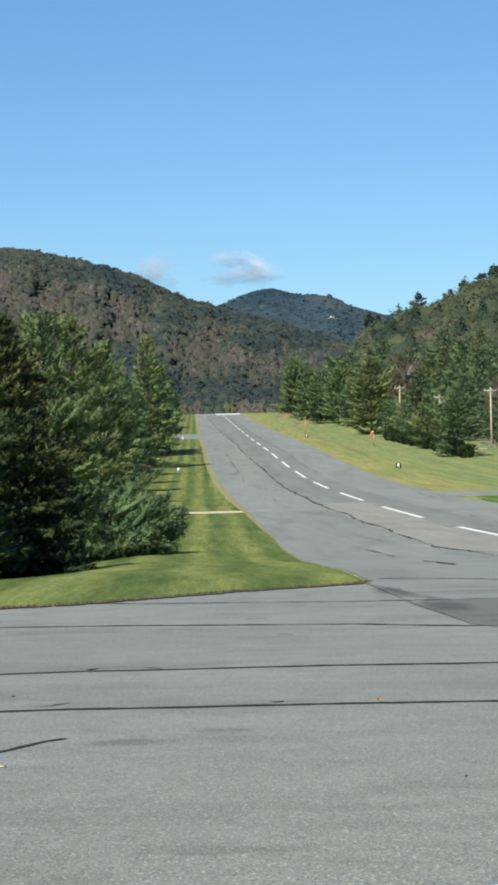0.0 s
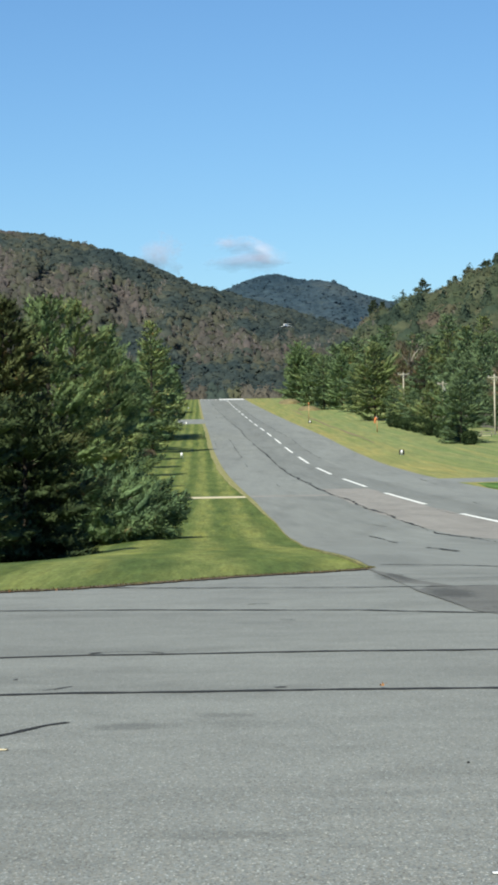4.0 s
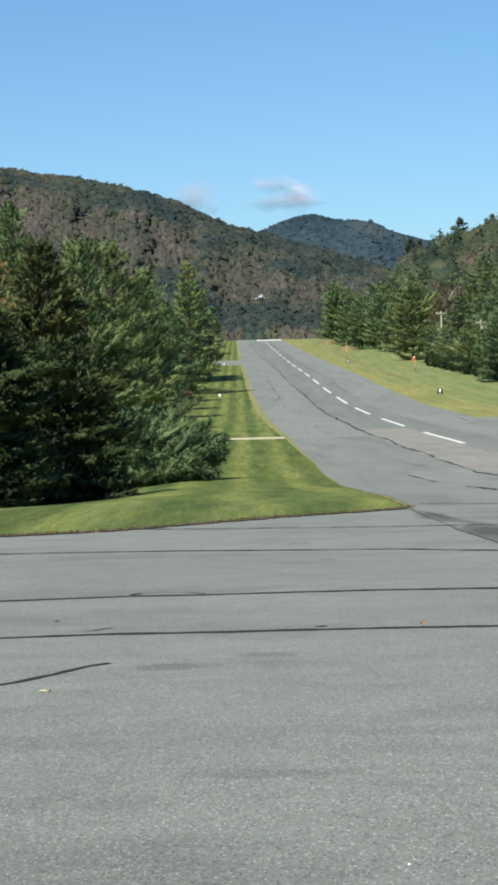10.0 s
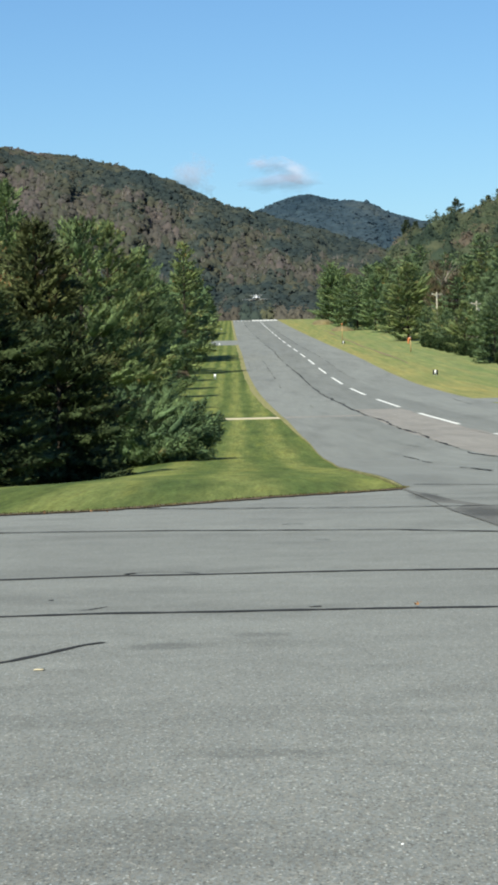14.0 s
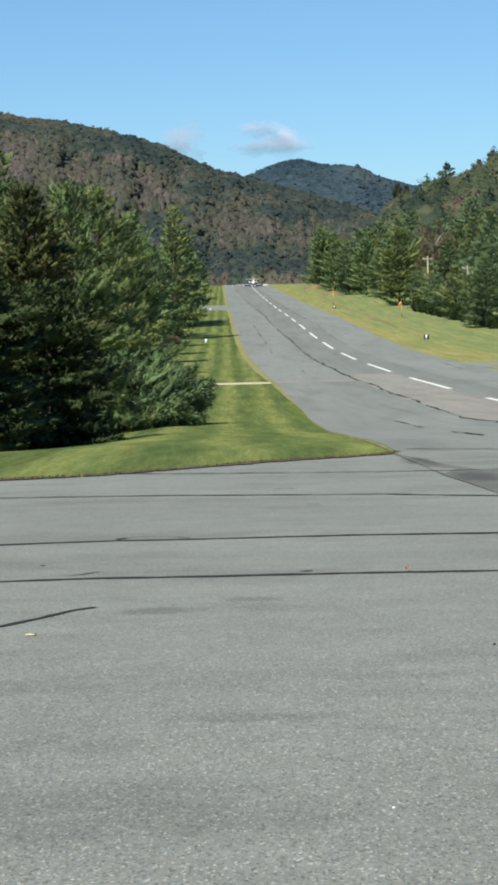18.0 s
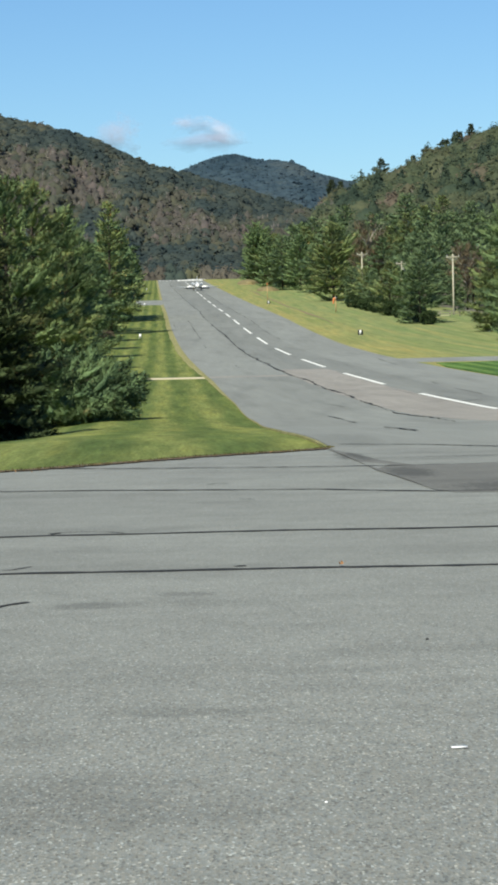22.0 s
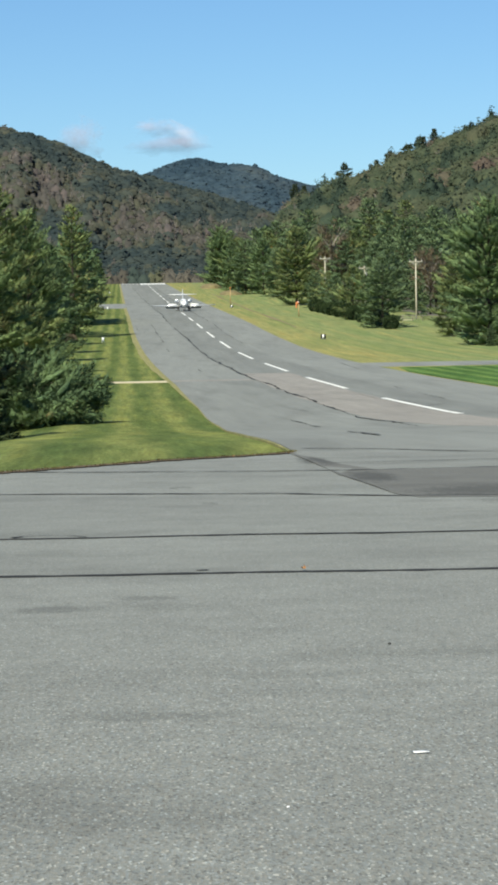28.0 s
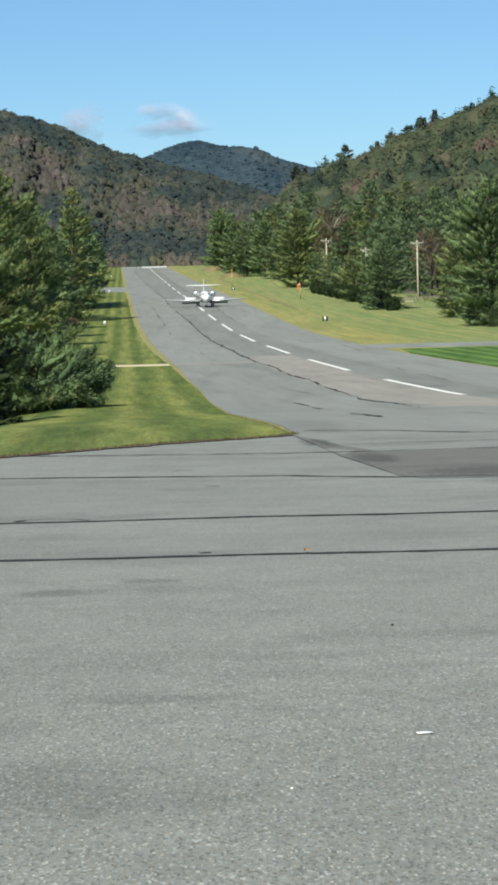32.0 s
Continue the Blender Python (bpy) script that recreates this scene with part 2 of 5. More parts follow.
ASPHALT = asphalt("weathered_asphalt", 0.228, 0.52, stains=((-0.42, 14.6, 0.62, 0.42, 0.74), (0.1, 15.1, 0.4, 0.3, 0.74), (0.05, 10.55, 0.8, 0.28, 0.84), (-0.6, 8.2, 0.4, 0.5, 0.85), (0.5, 22.6, 0.6, 0.5, 0.88), (3.6, 22.5, 1.3, 1.1, 0.76), (2.2, 30.5, 0.42, 3.0, 0.55), (2.6, 26.0, 0.5, 2.4, 0.7)))
ASPHALT_SIDE = asphalt("runway_asphalt_side", 0.24, 0.36, along=0.04)
ASPHALT_MID = asphalt("runway_asphalt_middle", 0.212, 0.36, along=0.04)
ASPHALT_DARK = asphalt("newer_asphalt", 0.15, 0.4, 0.03, stains=((2.3, 30.5, 0.35, 3.0, 0.6), (2.5, 26.5, 0.6, 2.4, 0.6), (3.5, 23.9, 2.2, 1.8, 0.62), (6.0, 23.8, 3.4, 1.8, 0.66)))
ASPHALT_TAN = asphalt("tan_overlay", 0.268, 0.4, warm=0.08, along=0.1)
TAR = plain("crack_sealant", (0.022, 0.022, 0.022), 0.9, vary=0.4, scale=9)
PAINT = plain("worn_white_paint", (0.78, 0.78, 0.75), 0.7, vary=0.12, scale=3)
BANK = plain("bank_of_dry_grass", (0.2, 0.165, 0.08), 0.95, vary=0.35, scale=0.8)
GRAVEL = plain("pale_gravel", (0.56, 0.49, 0.34), 0.95, vary=0.25, scale=7)
LAWN = lawn()
LAWN_GREEN = lawn("watered_lawn", True)
DRY = dry_grass()
EARTH = plain("edge_soil", (0.12, 0.085, 0.055), 0.95, vary=0.5, scale=14)
FLOOR_WOODS = plain("leaf_litter", (0.13, 0.12, 0.09), 0.95, vary=0.4, scale=0.05)
SPRUCE = needles("spruce_needles", (0.071, 0.098, 0.046), (0.036, 0.054, 0.03), (0.14, 0.11, 0.05), 0.14)
SPRUCE_BROWN = needles("browned_spruce_needles", (0.12, 0.138, 0.064), (0.06, 0.076, 0.039), (0.2, 0.14, 0.07), 0.14, 0.03)
PINE = needles("white_pine_needles", (0.192, 0.26, 0.122), (0.088, 0.127, 0.066), (0.28, 0.23, 0.1), 0.06)
PINE_WARM = needles("yellowing_pine_needles", (0.23, 0.282, 0.126), (0.106, 0.14, 0.07), (0.36, 0.24, 0.1), 0.06, 0.04)
PINE_BLUE = needles("blue_green_needles", (0.165, 0.24, 0.122), (0.065, 0.104, 0.06), (0.24, 0.21, 0.11), 0.06)
PINE_DEEP = needles("deep_green_needles", (0.21, 0.29, 0.145), (0.104, 0.15, 0.083), (0.2, 0.17, 0.09), 0.1)
SPRUCE_BLUE = needles("shaded_blue_needles", (0.202, 0.275, 0.15), (0.1, 0.142, 0.086), (0.16, 0.14, 0.08), 0.1)
PINE_RUSTY = needles("rusty_pine_needles", (0.26, 0.28, 0.14), (0.14, 0.15, 0.08), (0.38, 0.2, 0.1), 0.2, 0.3)
PINE_CREST = needles("dark_crest_needles", (0.1, 0.13, 0.085), (0.06, 0.08, 0.06), (0.14, 0.13, 0.08), 0.3)
HEDGE = needles("hedge_leaves", (0.06, 0.09, 0.04), (0.03, 0.05, 0.025), (0.08, 0.09, 0.05), 0.2)
RUST = needles("rusty_leaves", (0.22, 0.17, 0.12), (0.15, 0.12, 0.09), (0.26, 0.19, 0.12), 0.3)
BARK = bark("grey_bark", (0.05, 0.042, 0.035))
BARK_PALE = bark("pale_bark", (0.3, 0.27, 0.23))
POLE_WOOD = bark("silvered_pole_wood", (0.58, 0.53, 0.42))
# tones greyed and blued to stand in for haze over the long hill
HILL_WOODS = woods("hill_woods", [(0.0, (0.05, 0.072, 0.077)), (0.22, (0.077, 0.097, 0.091)), (0.42, (0.115, 0.119, 0.089)), (0.56, (0.117, 0.113, 0.104)), (0.78, (0.157, 0.137, 0.134)), (1.0, (0.207, 0.181, 0.179))], 0.42, 0.1)
LOW_WOODS = woods("low_woods", [(0.0, (0.05, 0.073, 0.07)), (0.3, (0.08, 0.1, 0.078)), (0.45, (0.12, 0.124, 0.078)), (0.65, (0.104, 0.101, 0.083)), (0.85, (0.11, 0.099, 0.085)), (1.0, (0.138, 0.13, 0.11))], 0.3, 0.16)
# the blue of distance haze is mixed into these leaf tones
HAZY_WOODS = woods("hazy_woods", [(0.0, (0.044, 0.078, 0.112)), (0.5, (0.067, 0.106, 0.142)), (1.0, (0.096, 0.125, 0.143))], 0.4, 0.05)
OLIVE_WOODS = woods("olive_woods", [(0.0, (0.056, 0.084, 0.064)), (0.3, (0.088, 0.116, 0.072)), (0.6, (0.122, 0.138, 0.086)), (0.8, (0.148, 0.138, 0.098)), (1.0, (0.168, 0.136, 0.112))], 0.42, 0.35)
BARE = plain("bare_twigs", (0.2, 0.18, 0.165), 0.9, vary=0.35, scale=0.06)
WHITE = plain("white_gloss_paint", (0.82, 0.82, 0.82), 0.25, spec=0.5, vary=0.03)
WING_GREY = plain("pale_grey_paint", (0.56, 0.57, 0.58), 0.35, spec=0.5, vary=0.05)
NAVY = plain("dark_blue_paint", (0.02, 0.03, 0.07), 0.3, spec=0.5, vary=0.1)
METAL = plain("bare_aluminium", (0.62, 0.63, 0.65), 0.32, metal=0.9, vary=0.08)
DARK = plain("dark_intake", (0.02, 0.02, 0.022), 0.5, vary=0.2)
RUBBER = plain("tyre_rubber", (0.02, 0.02, 0.02), 0.85, vary=0.2)
GLASS_DARK = plain("tinted_glass", (0.01, 0.012, 0.015), 0.08, spec=0.8, vary=0.05)
ORANGE = plain("faded_orange_cloth", (0.62, 0.21, 0.08), 0.7, vary=0.2)
POLE_TAN = plain("sun_bleached_paint", (0.5, 0.33, 0.16), 0.7, vary=0.2)
BLACK = plain("black_paint", (0.02, 0.02, 0.02), 0.6)
GREY_PAINT = plain("grey_transformer_paint", (0.5, 0.5, 0.48), 0.5)
WIRE = plain("weathered_cable", (0.08, 0.08, 0.08), 0.6)

# ---- shape of the land ----
LAND = [(-400, 2), (-60, 0), (0, 0), (28, 0), (34, -.06), (45, -.42), (60, -1.0), (85, -1.98), (111, -2.66), (146, -2.96), (169, -3.04), (204, -3.1),
        (230, -3.08), (266, -2.98), (291, -2.88), (330, -2.56), (352, -2.3), (393, -1.62), (414, -1.25), (455, -.4), (509, .84), (625, 3.25), (694, 4.68),
        (858, 8.55), (1055, 13.4), (1330, 20.5), (1350, 20.3), (1480, 9), (1700, 10), (2100, 22), (5200, 40)]
along = np.arange(-400.0, 5200.0, 1.0)
rise = np.interp(along, [p[0] for p in LAND], [p[1] for p in LAND])
rise = np.convolve(np.pad(rise, 9, mode="edge"), np.ones(19) / 19, "valid")
# crest lines of the three hills: sideways and upward slope as seen from the standing place
CREST_L = [(-.3, .1), (-.16, .09), (-.094, .0818), (-.064, .0778), (-.04, .073), (-.021, .067), (-.0085, .0602), (.002, .0562), (.0106, .0543), (.0256, .0496),
           (.0426, .0448), (.0554, .0402), (.08, .03), (.13, .012), (.3, .005)]
CREST_F = [(-.3, .03), (-.03, .045), (.0107, .0549), (.0193, .0586), (.0291, .0609), (.0387, .0584), (.0515, .0572), (.06, .0531), (.0728, .0496), (.1, .042), (.3, .03)]
CREST_R = [(-.3, .0), (.045, .0), (.0595, .030), (.0659, .0455), (.0745, .0474), (.083, .0513), (.0963, .0563), (.105, .0604), (.116, .0652), (.127, .0685), (.1377, .0732), (.1447, .0767), (.3, .13)]
TREE_L, TREE_F, TREE_R = 5.8, 4.2, 12.5
FAR_L, FAR_F, FAR_R = 2950.0, 4350.0, 1300.0


def ease(t):
    t = np.clip(t, 0, 1)
    return t * t * (3 - 2 * t)


def land(x, y):
    """Height of the ground, for arrays or numbers."""
    x, y = np.asarray(x, float), np.asarray(y, float)
    base = np.interp(y, along, rise)
    d = np.maximum(y, 50.0)
    a = x / d
    base = base - 0.3 * ease((-2.6 - x) / 2.5) * ease((y - 36) / 25) * ease((150 - y) / 30)
    z = base
    for crest, far, near, trees in ((CREST_L, FAR_L, 2080.0, TREE_L), (CREST_F, FAR_F, 3500.0, TREE_F), (CREST_R, FAR_R, 720.0, TREE_R)):
        slope = np.interp(a, [c[0] for c in crest], [c[1] for c in crest])
        top = 1.6 + slope * far - trees
        s = np.clip((d - near) / (far - near), 0, 1)
        up = 0.45 * s + 0.55 * ease(s)
        if far == FAR_L:
            up = up + (0.035 * np.sin(a * 210 - s * 5) + 0.02 * np.sin(a * 470 + 2.0 - s * 3)) * s * (1 - s) * 4
        z = np.maximum(z, base + np.maximum(top - base, 0) * up)
    return z


def land1(x, y):
    return float(land(x, y))


# ---- building helpers ----
def fresh(name, verts, faces, mats, smooth=False):
    me = bpy.data.meshes.new(name)
    me.from_pydata([tuple(v) for v in verts], [], [tuple(f) for f in faces])
    for m in mats if isinstance(mats, (list, tuple)) else [mats]:
        me.materials.append(m)
    if smooth:
        me.polygons.foreach_set("use_smooth", [True] * len(me.polygons))
    me.update()
    return me


def quads(name, verts, material, tone=None, lie=None):
    """A mesh of loose quads from an (n, 4, 3) array; lie gives each quad the direction in which the foliage round it faces."""
    n = len(verts)
    if lie is not None:
        face = np.cross(verts[:, 1] - verts[:, 0], verts[:, 3] - verts[:, 0])
        verts = np.where(((face * lie).sum(-1) < 0)[:, None, None], verts[:, [0, 3, 2, 1]], verts)
    me = bpy.data.meshes.new(name)
    me.vertices.add(n * 4)
    me.vertices.foreach_set("co", np.ascontiguousarray(verts, dtype=np.float32).ravel())
    me.loops.add(n * 4)
    me.loops.foreach_set("vertex_index", np.arange(n * 4, dtype=np.int32))
    me.polygons.add(n)
    me.polygons.foreach_set("loop_start", np.arange(0, n * 4, 4, dtype=np.int32))
    me.polygons.foreach_set("loop_total", np.full(n, 4, dtype=np.int32))
    me.materials.append(material)
    if tone is not None:
        at = me.attributes.new("tone", "FLOAT", "POINT")
        at.data.foreach_set("value", np.repeat(tone, 4).astype(np.float32))
    me.update(calc_edges=True)
    if lie is not None:
        me.normals_split_custom_set(np.repeat(lie, 4, 0))
    return me


def child(name, me, parent, label=""):
    ob = new(name, me)
    ob.parent = parent
    return tagged(ob, label) if label else ob


def part(name, bm, material, parent, label="", smooth=True):
    me = bpy.data.meshes.new(name)
    bm.to_mesh(me)
    bm.free()
    me.materials.append(material)
    if smooth:
        me.polygons.foreach_set("use_smooth", [True] * len(me.polygons))
    return child(name, me, parent, label)


def box(sx, sy, sz, at=(0, 0, 0), bevel=0.0):
    bm = bmesh.new()
    bmesh.ops.create_cube(bm, size=1)
    bmesh.ops.scale(bm, vec=(sx, sy, sz), verts=bm.verts)
    bmesh.ops.translate(bm, vec=at, verts=bm.verts)
    if bevel:
        bmesh.ops.bevel(bm, geom=bm.edges[:], offset=bevel, segments=2, affect="EDGES")
    return bm


def tube(points, radii, n=10, caps=True):
    """Rings of the given radii strung along points; a radius may be a pair (across, up)."""
    bm = bmesh.new()
    rings = []
    for i, p in enumerate(points):
        p = Vector(p)
        a, b = Vector(points[max(i - 1, 0)]), Vector(points[min(i + 1, len(points) - 1)])
        way = (b - a).normalized()
        side = way.cross(Vector((0, 0, 1)))
        side = side.normalized() if side.length > 0.01 else Vector((1, 0, 0))
        up = side.cross(way).normalized()
        r = radii[i]
        ra, rb = r if isinstance(r, tuple) else (r, r)
        rings.append([bm.verts.new(p + side * ra * math.cos(2 * math.pi * k / n) + up * rb * math.sin(2 * math.pi * k / n)) for k in range(n)])
    for r0, r1 in zip(rings, rings[1:]):
        for k in range(n):
            bm.faces.new((r0[k], r0[(k + 1) % n], r1[(k + 1) % n], r1[k]))
    if caps:
        bm.faces.new(rings[0][::-1])
        bm.faces.new(rings[-1])
    bmesh.ops.recalc_face_normals(bm, faces=bm.faces[:])
    return bm


def strip(name, edge_pairs, lift, thick, material):
    """A slab that lies on the land; edge_pairs are (y, x_left, x_right)."""
    verts, faces = [], []
    for y, x0, x1 in edge_pairs:
        for x in (x0, x1):
            z = np.interp(y, along, rise)
            verts.append((x, y, z + lift))
            verts.append((x, y, z + lift - thick))
    for i in range(len(edge_pairs) - 1):
        a, b = 4 * i, 4 * i + 4
        faces += [(a, a + 2, b + 2, b), (a + 1, a, b, b + 1), (a + 2, a + 3, b + 3, b + 2)]
    n = 4 * (len(edge_pairs) - 1)
    faces += [(1, 3, 2, 0), (n, n + 2, n + 3, n + 1)]
    return fresh(name, verts, faces, material)


def line_on_land(name, pts, width, lift, material, rng, thick=0.004):
    """A thin crooked band along (x, y) points, for sealed cracks and joints."""
    out = []
    for (x0, y0), (x1, y1) in zip(pts, pts[1:]):
        n = max(2, int(math.hypot(x1 - x0, y1 - y0) / (0.12 if y0 < 40 else 1.3 if y0 < 300 else 2.5)))
        for i in range(n):
            out.append((x0 + (x1 - x0) * i / n, y0 + (y1 - y0) * i / n))
    out.append(pts[-1])
    verts, faces = [], []
    wob, heavy = 0.0, 0.8
    for i, (x, y) in enumerate(out):
        a, b = out[max(i - 1, 0)], out[min(i + 1, len(out) - 1)]
        way = Vector((b[0] - a[0], b[1] - a[1])).normalized()
        wob = 0.85 * wob + rng.uniform(-1, 1) * (0.55 if y > 40 else 0.1) * width
        heavy = min(1.35, max(0.06, 0.75 * heavy + 0.2 * rng.uniform(0.2, 1.5) + rng.uniform(-0.46, 0.46)))
        w = width * (heavy if y > 40 else rng.uniform(0.55, 1.1)) / 2
        nx, ny = -way.y, way.x
        for s in (-1, 1):
            px, py = x + nx * (wob + s * w), y + ny * (wob + s * w)
            verts.append((px, py, float(np.interp(py, along, rise)) + lift))
    for i in range(len(out) - 1):
        faces.append((2 * i, 2 * i + 1, 2 * i + 3, 2 * i + 2))
    return fresh(name, verts, faces, material)


# ---- ground ----
def build_ground():
    xs = np.unique(np.concatenate([np.arange(-3000, -200, 100), np.arange(-200, -40, 20), np.arange(-40, 80, 2.5), np.arange(80, 300, 12), np.arange(300, 3001, 100)]))
    ys = np.unique(np.concatenate([np.arange(-400, -20, 40), np.arange(-20, 130, 2.0), np.arange(130, 520, 6), np.arange(520, 1600, 12), np.arange(1600, 4961, 40)]))
    gx, gy = np.meshgrid(xs, ys)
    gz = land(gx, gy) - 0.05
    nx, ny = len(xs), len(ys)
    verts = np.stack([gx, gy, gz], -1).reshape(-1, 3)
    idx = np.arange(nx * ny).reshape(ny, nx)
    faces = np.stack([idx[:-1, :-1], idx[:-1, 1:], idx[1:, 1:], idx[1:, :-1]], -1).reshape(-1, 4)
    me = fresh("ground", verts.tolist(), faces.tolist(), [LAWN, FLOOR_WOODS], smooth=True)
    cy, cx = (gy[:-1, :-1] + gy[1:, 1:]) / 2, (gx[:-1, :-1] + gx[1:, 1:]) / 2
    wood = ((cy > 1345) | (cx > 66) | (cx < -30)) & (cy > 300)
    me.polygons.foreach_set("material_index", wood.astype(np.int32).ravel())
    tagged(new("ground", me), "mown green grass verges running up to wooded hills", "grass", kind="structure")


# the edge between apron and lawn
FRONT = [(-14, 25.9), (-6, 27.3), (-2.73, 28.0), (-2.13, 28.15), (-1.55, 28.5), (-0.96, 29.1), (-0.34, 29.95), (0.32, 30.95), (1.0, 31.6), (1.7, 32.25), (2.05, 32.9), (2.18, 33.5)]
LEFT_EDGE = [(33.5, 2.18), (50, 2.35), (92, 3.4), (135, 3.8), (190, 3.82), (321, 2.9), (453, 2.1), (681, 1.6), (1330, 1.5)]
RIGHT_EDGE = [(33.5, 24.0), (270, 23.7), (350, 24.0), (424, 24.4), (500, 24.7), (680, 24.8), (1330, 23.5)]


def drift(y):
    """The far half of the runway bears slightly away."""
    return -0.0024 * max(0.0, y - 600)


def left_edge(y):
    return drift(y) + float(np.interp(y, [p[0] for p in LEFT_EDGE], [p[1] for p in LEFT_EDGE]))


def right_edge(y):
    return drift(y) + float(np.interp(y, [p[0] for p in RIGHT_EDGE], [p[1] for p in RIGHT_EDGE]))


def build_pavement():
    rng = random.Random(4)
    ys = [33.5 + 4 * i for i in range(25)] + [135 + 8 * i for i in range(150)]
    ys = [y for y in ys if y < 1330] + [1330]
    j0 = lambda y: 10.1 if y < 330 else 10.1 - (y - 330) * 0.0042 + drift(y) * 0.5
    j1 = lambda y: 17.4 - max(0, y - 500) * 0.0006 + drift(y)
    runway = tagged(new("runway"), "weathered grey asphalt runway with a dashed white centre line", "runway", kind="structure")
    child("lane", strip("lane", [(y, left_edge(y), j0(y)) for y in ys], 0.0, 0.12, ASPHALT_SIDE), runway, "light grey asphalt lane")
    child("lane", strip("lane", [(y, j0(y), j1(y)) for y in ys], 0.0, 0.12, ASPHALT_MID), runway, "darker grey asphalt middle lane")
    child("lane", strip("lane", [(y, j1(y), right_edge(y)) for y in ys], 0.0, 0.12, ASPHALT_SIDE), runway, "light grey asphalt lane")
    tan = [40 + 5 * i for i in range(38)]
    child("overlay_patch", strip("overlay_patch", [(y, j0(y) + 0.05 * math.sin(y), 14.3 + 0.12 * math.sin(y * 0.3)) for y in tan], 0.006, 0.01, ASPHALT_TAN), runway, "tan worn overlay patch")
    child("repaired_strip", strip("repaired_strip", [(200.5, left_edge(200) + 0.05, 9.9), (204.5, left_edge(204) + 0.05, 9.9)], 0.006, 0.008, ASPHALT_TAN), runway, "pale repaired strip across the lane")
    # centre line: stripes of 36.6 m with gaps of 24.4 m
    for i in range(-1, 20):
        y0, long = (109.0 + 60.96 * i, 36.58) if i else (112.4, 33.6)
        if y0 + 36.6 < 1250:
            child("centre_stripe", strip("centre_stripe", [(y0 + long * k / 8, 14.49 - 0.18 + drift(y0 + long * k / 8), 14.49 + 0.18 + drift(y0 + long * k / 8)) for k in range(9)], 0.012, 0.004, PAINT), runway)
    for i in range(12):
        x0 = 2.4 + i * 1.76 + drift(1300)
        child("threshold_stripe", strip("threshold_stripe", [(1275 + 5 * k, x0, x0 + (0.2 if i < 5 else 1.55)) for k in range(10)], 0.012, 0.004, PAINT), runway)
    child("threshold_bar", strip("threshold_bar", [(1324, 9.8, 21.4), (1329, 9.8, 21.4)], 0.03, 0.01, PAINT), runway)
    # sealed joints and cracks along the runway
    long_cracks = [
        [(9.6, 91), (10.0, 108), (10.02, 121), (10.3, 146), (10.38, 172), (10.2, 216), (10.2, 266), (9.9, 329), (9.95, 402), (9.4, 506), (9.3, 606), (7.6, 810), (6.2, 1000), (5.2, 1200)],
        [(6.02, 390), (6.05, 431), (5.6, 510)],
        [(17.4, 380), (17.1, 438), (17.6, 500), (17.1, 640), (16.0, 900), (14.9, 1150)],
        [(5.95, 338), (6.0, 356)], [(5.0, 790), (4.9, 830)], [(7.1, 236), (7.0, 246)], [(8.0, 128), (8.6, 122)], [(2.9, 455), (2.6, 500)],
        [(21.2, 235), (21.8, 262)], [(6.62, 104), (6.49, 93.8), (6.29, 84.2)], [(4.57, 54), (4.27, 46.5), (4.21, 43.8)], [(14.02, 155.8), (14.07, 144.5)], [(17.9, 173), (17.58, 160.5), (17.5, 142)], [(14.6, 127.2), (16.13, 131)], [(9.55, 90), (9.2, 82), (8.7, 76)], [(6.03, 47), (6.05, 42.5)],
    ]
    for k, c in enumerate(long_cracks):
        child("sealed_crack", line_on_land("sealed_crack", c, (0.22, 0.13, 0.14)[k] if k < 3 else 0.08, 0.016, TAR, rng), runway)
    # apron in front, with its paving joints
    apron = tagged(new("apron"), "pale grey asphalt apron with dark tar joints", "pavement", kind="structure")
    xs = [p[0] for p in FRONT] + [3.2, 6, 12, 24, 40]
    verts, faces = [], []
    for x in xs:
        yb = float(np.interp(x, *zip(*FRONT))) if x <= 2.18 else 33.5
        for k in range(13):
            y = -30 + (yb + 30) * k / 12
            verts.append((x, y, float(np.interp(y, along, rise))))
    for i in range(len(xs) - 1):
        for k in range(12):
            a = i * 13 + k
            faces.append((a, a + 13, a + 14, a + 1))
    child("surface", fresh("surface", verts, faces, ASPHALT), apron)
